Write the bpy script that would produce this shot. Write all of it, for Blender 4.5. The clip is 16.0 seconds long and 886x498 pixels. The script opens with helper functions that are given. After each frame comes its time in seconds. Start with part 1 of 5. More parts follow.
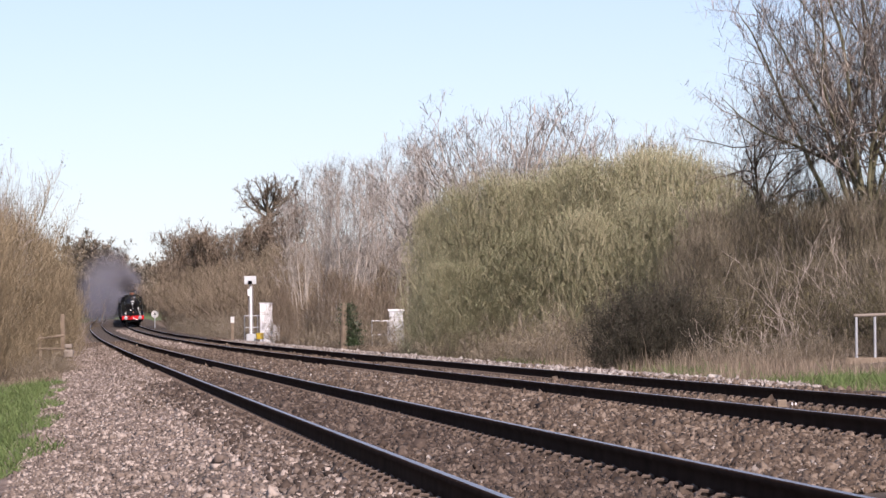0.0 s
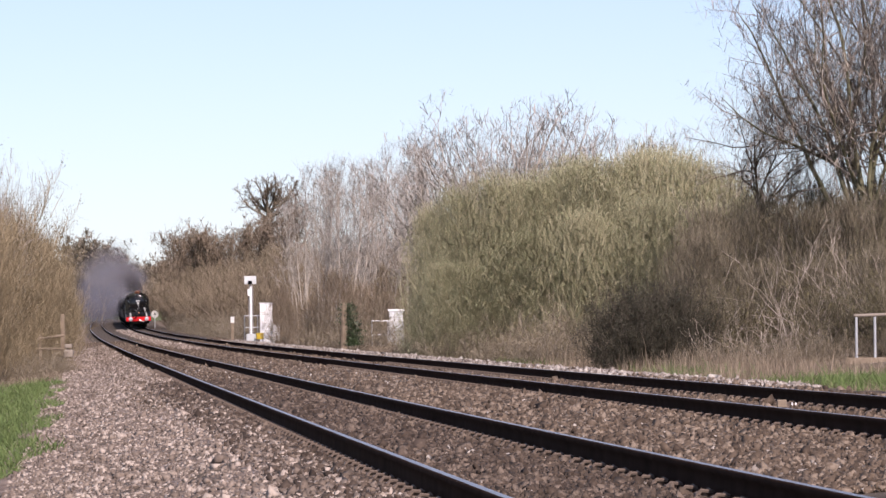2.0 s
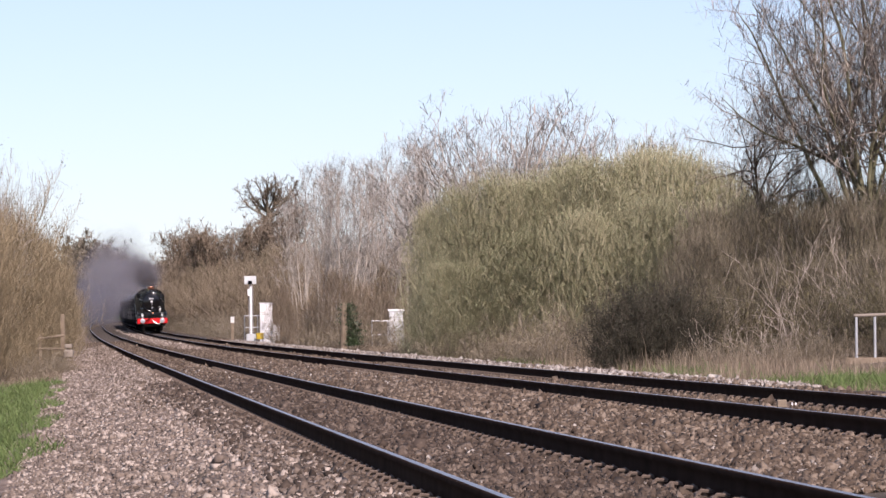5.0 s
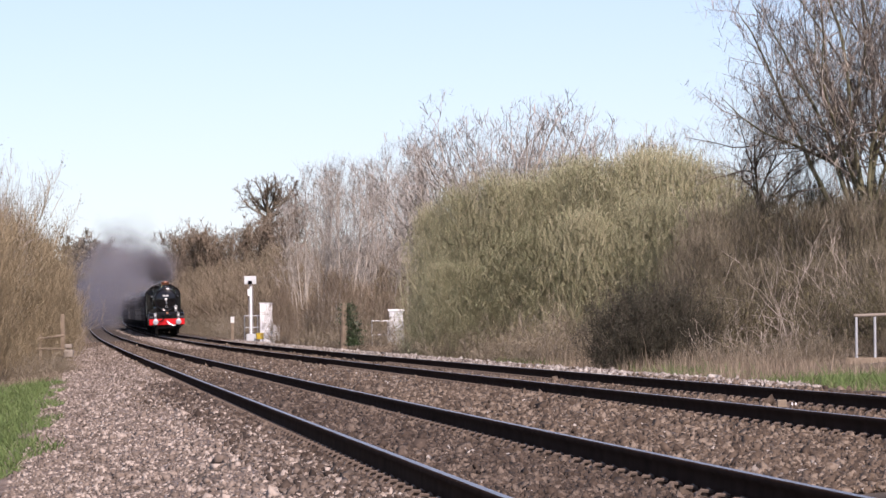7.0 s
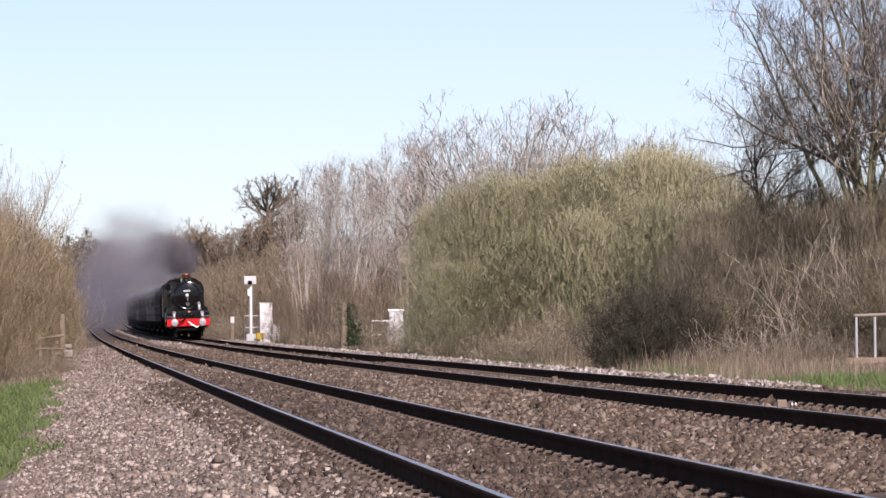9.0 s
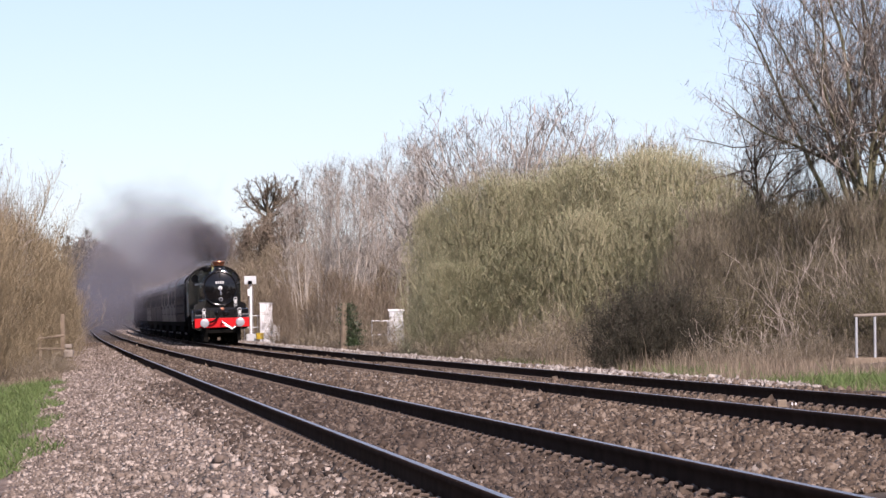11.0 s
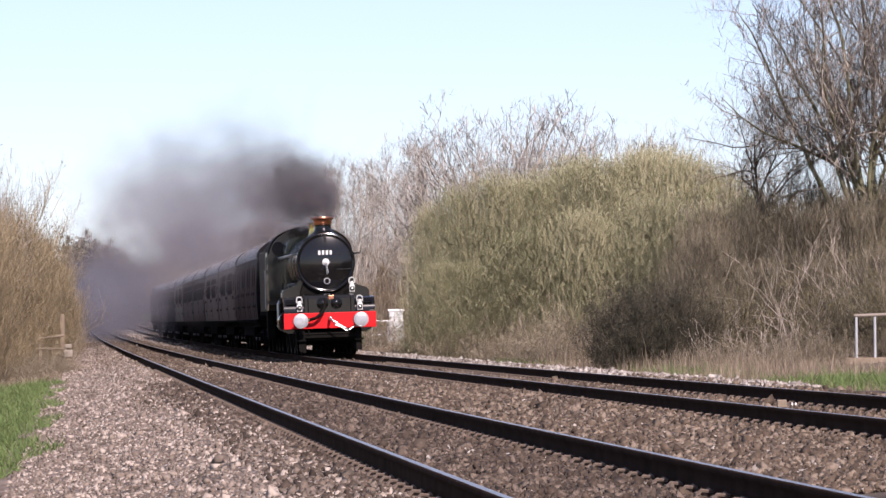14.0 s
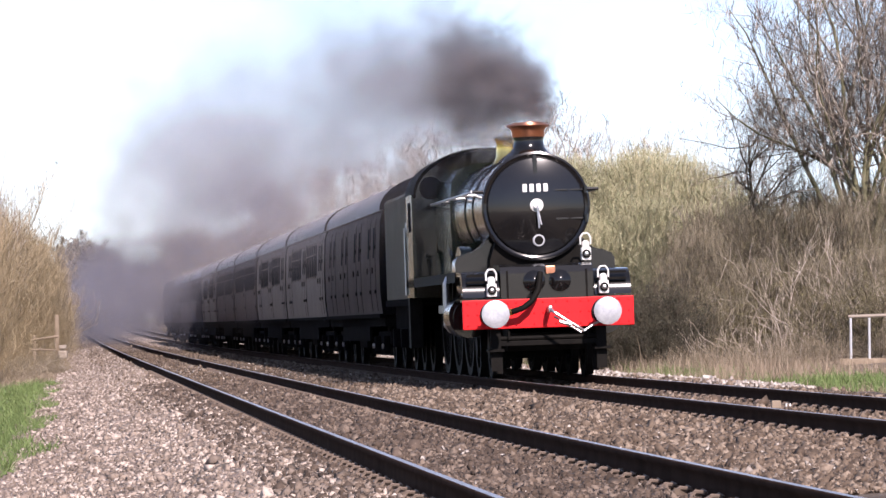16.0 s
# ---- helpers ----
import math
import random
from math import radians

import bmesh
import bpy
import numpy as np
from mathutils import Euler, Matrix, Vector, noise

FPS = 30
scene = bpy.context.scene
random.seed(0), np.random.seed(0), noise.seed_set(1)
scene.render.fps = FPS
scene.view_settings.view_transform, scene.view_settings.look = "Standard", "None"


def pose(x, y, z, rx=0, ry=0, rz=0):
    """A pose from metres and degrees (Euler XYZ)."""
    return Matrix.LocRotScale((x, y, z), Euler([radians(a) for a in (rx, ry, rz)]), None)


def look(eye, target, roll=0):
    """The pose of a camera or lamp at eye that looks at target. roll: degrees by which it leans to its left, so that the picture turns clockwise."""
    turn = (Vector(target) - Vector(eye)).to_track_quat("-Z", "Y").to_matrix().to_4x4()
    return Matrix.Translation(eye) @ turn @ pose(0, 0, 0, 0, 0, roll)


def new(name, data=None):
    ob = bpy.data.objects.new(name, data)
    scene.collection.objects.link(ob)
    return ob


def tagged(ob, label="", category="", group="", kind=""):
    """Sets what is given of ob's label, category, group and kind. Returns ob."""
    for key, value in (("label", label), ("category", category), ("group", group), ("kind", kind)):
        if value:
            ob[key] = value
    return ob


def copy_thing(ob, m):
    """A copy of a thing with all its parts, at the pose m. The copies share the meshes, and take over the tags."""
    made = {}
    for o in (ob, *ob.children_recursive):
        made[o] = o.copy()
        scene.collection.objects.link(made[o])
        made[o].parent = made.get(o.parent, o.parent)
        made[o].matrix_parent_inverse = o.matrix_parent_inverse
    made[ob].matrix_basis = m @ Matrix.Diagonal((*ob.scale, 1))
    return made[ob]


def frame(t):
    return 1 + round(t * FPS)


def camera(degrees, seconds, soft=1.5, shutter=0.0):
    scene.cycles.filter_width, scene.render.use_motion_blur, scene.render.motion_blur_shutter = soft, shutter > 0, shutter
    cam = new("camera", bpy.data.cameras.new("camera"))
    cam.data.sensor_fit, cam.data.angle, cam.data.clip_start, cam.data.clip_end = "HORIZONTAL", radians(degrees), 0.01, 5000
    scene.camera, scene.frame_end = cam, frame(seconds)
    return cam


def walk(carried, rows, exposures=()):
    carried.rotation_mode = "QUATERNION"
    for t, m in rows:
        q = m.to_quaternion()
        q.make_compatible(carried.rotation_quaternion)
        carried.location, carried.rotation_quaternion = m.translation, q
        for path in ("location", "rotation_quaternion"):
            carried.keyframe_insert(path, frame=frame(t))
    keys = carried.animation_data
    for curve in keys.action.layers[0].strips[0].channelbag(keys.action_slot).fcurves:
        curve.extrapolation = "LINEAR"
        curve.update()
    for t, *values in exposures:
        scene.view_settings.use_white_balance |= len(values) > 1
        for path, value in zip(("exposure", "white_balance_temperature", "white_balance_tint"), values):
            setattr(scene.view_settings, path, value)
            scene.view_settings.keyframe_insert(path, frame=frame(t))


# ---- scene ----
cam = camera(11.19, 16.0, soft=1.5)
EYE = (0.0, 0.0, 0.842)
AIM = pose(*EYE, 90 + math.degrees(0.016363), 0, 0) @ pose(0, 0, 0, 0, 0, -0.608)
END = pose(*EYE, 90 + math.degrees(0.01655), 0, -0.0716) @ pose(0, 0, 0, 0, 0, -0.608)
walk(cam, [(0.0, AIM), (15.6, AIM), (15.7, AIM), (16.0, END)], exposures=[(0.0, 0.8, 6480, 26), (12.5, 0.84, 6480, 26), (14.5, 0.98, 6450, 26), (15.6, 1.18, 6400, 25), (16.0, 1.38, 6400, 25)])

# ---- light ----
SUN = Vector((0.22, -0.78, 0.6)).normalized()
world = bpy.data.worlds.new("sky")
scene.world = world
world.use_nodes = True
wn = world.node_tree.nodes
sky = wn.new("ShaderNodeTexSky")
sky.sky_type, sky.sun_disc = "NISHITA", False
sky.sun_elevation, sky.sun_rotation = math.asin(SUN.z), math.atan2(SUN.x, SUN.y)
sky.air_density, sky.dust_density, sky.ozone_density = 0.72, 0.3, 3.0
wn["Background"].inputs["Strength"].default_value = 0.071
haze = wn.new("ShaderNodeMix")
haze.data_type = "RGBA"
haze.inputs["Factor"].default_value = 0.14
haze.inputs["B"].default_value = (7.7, 8.2, 7.9, 1)
world.node_tree.links.new(sky.outputs["Color"], haze.inputs["A"])
world.node_tree.links.new(haze.outputs["Result"], wn["Background"].inputs["Color"])
sun = new("sun", bpy.data.lights.new("sun", "SUN"))
sun.data.energy, sun.data.angle, sun.data.color = 3.75, radians(0.6), (1.0, 0.92, 0.82)
sun.matrix_world = look(SUN * 50, (0, 0, 0))
scene.cycles.transparent_max_bounces = 256


# ---- materials ----
def material(name, colors, rough=0.8, metal=0.0, scale=6.0, fine=60.0, bump=0.0, island=0.0, obj_random=0.0, coat=0.0, spec=0.4, bump_scale=None):
    """Noise at two scales mixes the given colours; island / obj_random vary the value from piece to piece."""
    m = bpy.data.materials.new(name)
    m.use_nodes = True
    n, l = m.node_tree.nodes, m.node_tree.links
    b = n["Principled BSDF"]
    co = n.new("ShaderNodeTexCoord").outputs["Object"]
    ns = n.new("ShaderNodeTexNoise")
    ns.inputs["Scale"].default_value, ns.inputs["Detail"].default_value = scale, 4
    l.new(co, ns.inputs["Vector"])
    nf = n.new("ShaderNodeTexNoise")
    nf.inputs["Scale"].default_value, nf.inputs["Detail"].default_value = fine, 3
    l.new(co, nf.inputs["Vector"])
    add = n.new("ShaderNodeMath")
    add.operation = "MULTIPLY_ADD"
    l.new(nf.outputs["Fac"], add.inputs[0])
    add.inputs[1].default_value = 0.5
    l.new(ns.outputs["Fac"], add.inputs[2])
    fac = add.outputs[0]
    if island or obj_random:
        rnd = n.new("ShaderNodeNewGeometry").outputs["Random Per Island"] if island else n.new("ShaderNodeObjectInfo").outputs["Random"]
        mul = n.new("ShaderNodeMath")
        mul.operation = "MULTIPLY_ADD"
        l.new(rnd, mul.inputs[0])
        mul.inputs[1].default_value = island or obj_random
        l.new(fac, mul.inputs[2])
        sub = n.new("ShaderNodeMath")
        sub.operation = "SUBTRACT"
        l.new(mul.outputs[0], sub.inputs[0])
        sub.inputs[1].default_value = (island or obj_random) / 2
        fac = sub.outputs[0]
    ramp = n.new("ShaderNodeValToRGB")
    e = ramp.color_ramp.elements
    lo, hi = (0.4, 1.1) if not (island or obj_random) else (0.3, 1.2)
    k = len(colors)
    while len(e) < k:
        e.new(0.5)
    for i, c in enumerate(colors):
        e[i].position = min(1, (lo + (hi - lo) * i / max(1, k - 1))) if k > 1 else 0
        e[i].color = (*c, 1)
    l.new(fac, ramp.inputs["Fac"])
    l.new(ramp.outputs["Color"], b.inputs["Base Color"])
    b.inputs["Roughness"].default_value, b.inputs["Metallic"].default_value = rough, metal
    b.inputs["Coat Weight"].default_value = coat
    b.inputs["Specular IOR Level"].default_value = spec
    if bump:
        bp = n.new("ShaderNodeBump")
        bp.inputs["Strength"].default_value, bp.inputs["Distance"].default_value = 0.8, bump
        nb = nf
        if bump_scale:
            nb = n.new("ShaderNodeTexVoronoi")
            nb.inputs["Scale"].default_value = bump_scale
            l.new(co, nb.inputs["Vector"])
        l.new(nb.outputs[0], bp.inputs["Height"])
        l.new(bp.outputs["Normal"], b.inputs["Normal"])
    return m


M_EARTH = material("earth and dead grass", [(0.068, 0.05, 0.034), (0.135, 0.101, 0.068), (0.2, 0.155, 0.107)], 0.95, scale=0.6, fine=9, bump=0.04)
M_FIELD = material("far pasture", [(0.07, 0.11, 0.035), (0.12, 0.16, 0.06)], 0.95, scale=0.02, fine=0.3)
M_BED = material("ballast bed", [(0.034, 0.024, 0.017), (0.075, 0.056, 0.04), (0.13, 0.102, 0.078)], 0.95, scale=1.2, fine=24, bump=0.05, bump_scale=16)
M_STONE = material("ballast stone", [(0.042, 0.028, 0.019), (0.086, 0.061, 0.043), (0.128, 0.094, 0.068), (0.205, 0.16, 0.122)], 0.9, scale=1.5, fine=40, island=0.75)
M_STONE_DIRTY = material("oily dark ballast stone", [(0.03, 0.02, 0.014), (0.06, 0.042, 0.031), (0.092, 0.067, 0.051), (0.15, 0.115, 0.09)], 0.9, scale=1.5, fine=40, island=0.7)
M_STONE_NEW = material("fresh pale ballast", [(0.15, 0.125, 0.105), (0.27, 0.235, 0.205), (0.43, 0.39, 0.35)], 0.9, scale=1.5, fine=40, island=0.75)
M_STONE_CESS = material("pinkish cess stone", [(0.09, 0.068, 0.053), (0.165, 0.129, 0.104), (0.24, 0.193, 0.158), (0.39, 0.328, 0.28)], 0.9, scale=1.5, fine=40, island=0.75)
M_CESS = material("trodden gravel path", [(0.1, 0.072, 0.055), (0.19, 0.14, 0.11), (0.3, 0.235, 0.19)], 0.95, scale=1.4, fine=30, bump=0.06, bump_scale=18)
M_RAIL = material("rusted rail steel", [(0.02, 0.012, 0.009), (0.046, 0.029, 0.022)], 0.95, 0.0, 3, 60, spec=0.01)
M_RAILTOP = material("polished rail head", [(0.46, 0.43, 0.4), (0.62, 0.59, 0.56)], 0.38, 1.0, 2, 80)
M_SLEEPER = material("weathered concrete", [(0.17, 0.145, 0.12), (0.28, 0.24, 0.2)], 0.9, 0, 3, 50, bump=0.004, obj_random=0.4)
M_CLIP = material("rusty rail clip", [(0.08, 0.059, 0.047), (0.18, 0.138, 0.11)], 0.85, 0, 20, 90)
M_BLACK = material("black engine paint", [(0.0025, 0.0025, 0.003), (0.007, 0.0065, 0.0065)], 0.16, 0, 2, 30, coat=0.35, spec=0.3)
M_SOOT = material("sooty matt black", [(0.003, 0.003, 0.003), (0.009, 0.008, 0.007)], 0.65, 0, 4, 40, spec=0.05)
M_GREEN = material("dark green engine paint", [(0.008, 0.013, 0.007), (0.016, 0.022, 0.011)], 0.2, 0, 2, 30, coat=0.3)
# Green paint lightened to tan: the grazing reflection is put into the base colour.
M_TENDER = material("dark green tender paint with reflected tan", [(0.07, 0.064, 0.048), (0.11, 0.1, 0.077)], 0.6, 0, 1.2, 25, spec=0.03)
M_RED = material("red buffer beam paint", [(0.46, 0.006, 0.008), (0.54, 0.01, 0.012)], 0.5, 0, 3, 30, spec=0.2)
M_WHITE = material("white enamel", [(0.5, 0.5, 0.48), (0.62, 0.62, 0.6)], 0.4, 0, 4, 40)
M_STEEL = material("bright steel", [(0.34, 0.34, 0.34), (0.5, 0.5, 0.5)], 0.35, 0.9, 5, 60)
M_BUFFER = material("painted buffer face", [(0.26, 0.27, 0.29), (0.42, 0.43, 0.45)], 0.4, 0.3, 9, 40)
M_COPPER = material("copper", [(0.55, 0.22, 0.12), (0.72, 0.33, 0.2)], 0.28, 1.0, 4, 30)
M_BRASS = material("polished brass", [(0.75, 0.5, 0.14), (0.88, 0.64, 0.22)], 0.2, 1.0, 4, 30)
M_COACH = material("chocolate coach paint", [(0.042, 0.031, 0.03), (0.074, 0.056, 0.054)], 0.6, 0, 0.7, 20, spec=0.015)
M_COACH_PALE = material("faded cream coach paint", [(0.13, 0.105, 0.09), (0.2, 0.168, 0.146)], 0.6, 0, 0.7, 20, spec=0.015)
M_ROOF = material("grey coach roof", [(0.19, 0.175, 0.17), (0.3, 0.28, 0.275)], 0.6, 0, 0.8, 20)
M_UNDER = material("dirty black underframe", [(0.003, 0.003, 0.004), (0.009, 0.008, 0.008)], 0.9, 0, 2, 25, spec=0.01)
M_GLASS = material("dark window glass", [(0.012, 0.013, 0.016), (0.02, 0.022, 0.025)], 0.3, 0, 1, 5, spec=0.0)
M_COAL = material("coal", [(0.008, 0.008, 0.008), (0.025, 0.024, 0.024)], 0.55, 0, 5, 30, bump=0.05)
M_WOOD = material("weathered timber", [(0.12, 0.09, 0.06), (0.24, 0.19, 0.14)], 0.9, 0, 3, 40, bump=0.01)
M_GALV = material("galvanised steel", [(0.4, 0.41, 0.42), (0.56, 0.57, 0.58)], 0.45, 0.6, 4, 50)
M_CABINET = material("pale grey cabinet", [(0.4, 0.42, 0.43), (0.58, 0.6, 0.6)], 0.6, 0, 2, 20)
M_WHITEBOX = material("white painted box", [(0.66, 0.67, 0.67), (0.8, 0.8, 0.8)], 0.6, 0, 2, 20)
M_YELLOW = material("yellow plastic", [(0.75, 0.5, 0.02), (0.85, 0.6, 0.03)], 0.5, 0, 4, 30)
M_BARK = material("brown bark", [(0.05, 0.04, 0.028), (0.11, 0.09, 0.062), (0.17, 0.145, 0.1)], 0.9, 0, 2, 20, bump=0.01)
M_BARK_GREEN = material("mossy green bark", [(0.075, 0.074, 0.042), (0.165, 0.158, 0.09), (0.24, 0.222, 0.15)], 0.9, 0, 2, 20, bump=0.01)
M_BIRCH = material("pale birch bark", [(0.16, 0.13, 0.1), (0.34, 0.3, 0.25), (0.5, 0.46, 0.4)], 0.85, 0, 2, 14)
M_TWIG = material("bare brown twigs", [(0.091, 0.0676, 0.0468), (0.195, 0.15, 0.104), (0.286, 0.227, 0.169)], 0.9, 0, 0.8, 5, island=0.6)
M_TWIG_PALE = material("pale bare twigs", [(0.165, 0.132, 0.105), (0.33, 0.281, 0.231), (0.462, 0.407, 0.352)], 0.9, 0, 0.8, 5, island=0.6)
M_TWIG_MID = material("grey-brown twigs", [(0.1, 0.083, 0.06), (0.2, 0.168, 0.125), (0.3, 0.258, 0.2)], 0.9, 0, 0.8, 5, island=0.6)
M_TWIG_SCRUB = material("sunlit grey-brown scrub twigs", [(0.062, 0.051, 0.035), (0.125, 0.105, 0.073), (0.215, 0.185, 0.135)], 0.9, 0, 0.8, 5, island=0.6)
M_TWIG_ASH = material("grey ash twigs", [(0.125, 0.105, 0.083), (0.25, 0.213, 0.175), (0.38, 0.333, 0.283)], 0.9, 0, 0.8, 5, island=0.6)
M_TWIG_BIRCH = material("silvery birch twigs", [(0.14, 0.122, 0.1), (0.28, 0.255, 0.222), (0.44, 0.413, 0.375)], 0.9, 0, 0.8, 5, island=0.6)
M_TWIG_DARK = material("dark thorn twigs", [(0.026, 0.021, 0.015), (0.058, 0.047, 0.034), (0.1, 0.082, 0.06)], 0.9, 0, 0.8, 5, island=0.6)
M_TWIG_TAN = material("russet hedge twigs", [(0.135, 0.104, 0.062), (0.225, 0.177, 0.106), (0.325, 0.262, 0.165)], 0.9, 0, 0.5, 5, island=0.6)
M_TWIG_OLIVE = material("olive willow shoots", [(0.18, 0.162, 0.1), (0.3, 0.275, 0.172), (0.45, 0.415, 0.275)], 0.9, 0, 0.5, 5, island=0.6)
M_LEAF_OLIVE = material("opening willow leaves", [(0.145, 0.156, 0.084), (0.258, 0.272, 0.15), (0.4, 0.412, 0.242)], 0.8, 0, 0.35, 4, island=0.7)
M_LEAF_BROWN = material("dull scrub leaves", [(0.065, 0.06, 0.029), (0.12, 0.108, 0.053), (0.19, 0.165, 0.09)], 0.85, 0, 0.5, 4, island=0.7)
M_LEAF_TAN = material("russet buds", [(0.115, 0.092, 0.053), (0.185, 0.15, 0.09), (0.265, 0.217, 0.137)], 0.85, 0, 0.5, 4, island=0.7)
M_LEAF_DARK = material("dark evergreen leaves", [(0.014, 0.015, 0.008), (0.032, 0.031, 0.018), (0.06, 0.055, 0.034)], 0.8, 0, 0.5, 4, island=0.7)
M_IVY = material("dark ivy leaves", [(0.01, 0.02, 0.008), (0.024, 0.042, 0.015), (0.05, 0.075, 0.03)], 0.5, 0, 2, 8, island=0.7)
M_STRAW = material("dry grass blades", [(0.095, 0.073, 0.05), (0.165, 0.13, 0.092), (0.28, 0.226, 0.166)], 0.9, 0, 0.6, 5, island=0.7)
M_GRASS = material("fresh green grass", [(0.05, 0.08, 0.022), (0.085, 0.13, 0.036), (0.13, 0.175, 0.06)], 0.8, 0, 0.7, 5, island=0.6)


def smoke_material(name, colors, density):
    m = bpy.data.materials.new(name)
    m.use_nodes = True
    n, l = m.node_tree.nodes, m.node_tree.links
    n.remove(n["Principled BSDF"])
    dif = n.new("ShaderNodeBsdfDiffuse")
    dif2 = n.new("ShaderNodeBsdfTranslucent")
    both = n.new("ShaderNodeMixShader")
    tr = n.new("ShaderNodeBsdfTransparent")
    mix = n.new("ShaderNodeMixShader")
    ramp = n.new("ShaderNodeValToRGB")
    for i, c in enumerate(colors):
        ramp.color_ramp.elements[i].color = (*c, 1)
    geo = n.new("ShaderNodeNewGeometry")
    l.new(geo.outputs["Random Per Island"], ramp.inputs["Fac"])
    for d in (dif, dif2):
        l.new(ramp.outputs["Color"], d.inputs["Color"])
    l.new(dif.outputs[0], both.inputs[1])
    l.new(dif2.outputs[0], both.inputs[2])
    at = n.new("ShaderNodeAttribute")
    at.attribute_name = "thickness"
    mul = n.new("ShaderNodeMath")
    mul.operation = "MULTIPLY"
    l.new(at.outputs["Fac"], mul.inputs[0])
    mul.inputs[1].default_value = density
    l.new(mul.outputs[0], mix.inputs[0])
    l.new(tr.outputs[0], mix.inputs[1])
    l.new(both.outputs[0], mix.inputs[2])
    l.new(mix.outputs[0], n["Material Output"].inputs["Surface"])
    return m


M_SMOKE = smoke_material("coal smoke", [(0.125, 0.116, 0.122), (0.24, 0.225, 0.236)], 0.15)
M_DRIFT = smoke_material("drifting smoke", [(0.18, 0.17, 0.182), (0.32, 0.305, 0.323)], 0.046)
M_HAZE = smoke_material("thin smoke", [(0.25, 0.243, 0.268), (0.38, 0.372, 0.408)], 0.034)
M_LYING = smoke_material("lying smoke", [(0.165, 0.163, 0.192), (0.28, 0.276, 0.32)], 0.066)
M_STEAM = smoke_material("white steam", [(0.7, 0.68, 0.68), (0.85, 0.84, 0.84)], 0.16)

# ---- mesh helpers ----


def fast_mesh(name, verts, faces, mat, smooth=False):
    me = bpy.data.meshes.new(name)
    verts, faces = np.asarray(verts, np.float32), np.asarray(faces, np.int32)
    me.vertices.add(len(verts))
    me.vertices.foreach_set("co", verts.ravel())
    me.loops.add(faces.size)
    me.loops.foreach_set("vertex_index", faces.ravel())
    me.polygons.add(len(faces))
    me.polygons.foreach_set("loop_start", np.arange(len(faces), dtype=np.int32) * faces.shape[1])
    if smooth:
        me.polygons.foreach_set("use_smooth", np.ones(len(faces), bool))
    me.update(calc_edges=True)
    me.materials.append(mat)
    return me


def piece(name, me, parent=None, label=""):
    ob = new(name, me)
    ob.parent = parent
    return tagged(ob, label)


def part(name, bm, mat, parent, label="", smooth=None):
    """Links a bmesh as one mesh object under a thing or a part."""
    me = bpy.data.meshes.new(name)
    bmesh.ops.recalc_face_normals(bm, faces=bm.faces)
    for f in bm.faces:
        f.smooth = bool(smooth)
    bm.to_mesh(me)
    bm.free()
    me.materials.append(mat)
    if smooth:
        me.set_sharp_from_angle(angle=radians(smooth))
    return piece(name, me, parent, label)


def thing(name, label, category, group="", kind=""):
    return tagged(new(name), label, category, group, kind)


def box(bm, x0, x1, y0, y1, z0, z1, bevel=0.0):
    r = bmesh.ops.create_cube(bm, size=1)
    bmesh.ops.transform(bm, verts=r["verts"], matrix=Matrix.Translation(((x0 + x1) / 2, (y0 + y1) / 2, (z0 + z1) / 2)) @ Matrix.Diagonal((x1 - x0, y1 - y0, z1 - z0, 1)))
    if bevel:
        es = list({e for v in r["verts"] for e in v.link_edges})
        bmesh.ops.bevel(bm, geom=es, offset=bevel, segments=2, affect="EDGES", profile=0.5)
    return bm


def rod(bm, p0, p1, r0, r1=None, n=12):
    p0, p1 = Vector(p0), Vector(p1)
    d = p1 - p0
    m = Matrix.Translation((p0 + p1) / 2) @ d.to_track_quat("Z", "Y").to_matrix().to_4x4()
    bmesh.ops.create_cone(bm, cap_ends=True, segments=n, radius1=r0, radius2=r0 if r1 is None else r1, depth=d.length, matrix=m)
    return bm


def bent(bm, pts, r, n=10):
    for a, b in zip(pts, pts[1:]):
        rod(bm, a, b, r, r, n)
    for p in pts[1:-1]:
        bmesh.ops.create_icosphere(bm, subdivisions=1, radius=r * 1.05, matrix=Matrix.Translation(p))
    return bm


def lathe(bm, prof, at, axis="z", n=32):
    """Turns (radius, height) pairs round an axis through at."""
    rings = []
    for r, h in prof:
        ring = []
        for i in range(n):
            a = 2 * math.pi * i / n
            c, s = r * math.cos(a), r * math.sin(a)
            p = {"z": (c, s, h), "y": (c, h, s), "x": (h, c, s)}[axis]
            ring.append(bm.verts.new(Vector(at) + Vector(p)))
        rings.append(ring)
    for a, b in zip(rings, rings[1:]):
        for i in range(n):
            bm.faces.new((a[i], a[(i + 1) % n], b[(i + 1) % n], b[i]))
    for ring in (rings[0], rings[-1]):
        bm.faces.new(ring)
    return bm


def prism(bm, pts, a, b, axis="y"):
    """Extrudes a closed outline from a to b: (x, z) along y, (y, z) along x."""
    place = (lambda p, h: (p[0], h, p[1])) if axis == "y" else (lambda p, h: (h, p[0], p[1]))
    lo = [bm.verts.new(place(p, a)) for p in pts]
    hi = [bm.verts.new(place(p, b)) for p in pts]
    k = len(pts)
    for i in range(k):
        bm.faces.new((lo[i], lo[(i + 1) % k], hi[(i + 1) % k], hi[i]))
    bm.faces.new(lo)
    bm.faces.new(hi)
    return bm


def B():
    return bmesh.new()


# ---- the line ----
SPACING, CANT, LOW = 4.465, 0.033, -0.082


def centre(y):
    d = y - 70.0
    return 1.691 - 0.082 * d - 0.099e-4 * d * d + 0.197e-7 * d ** 3


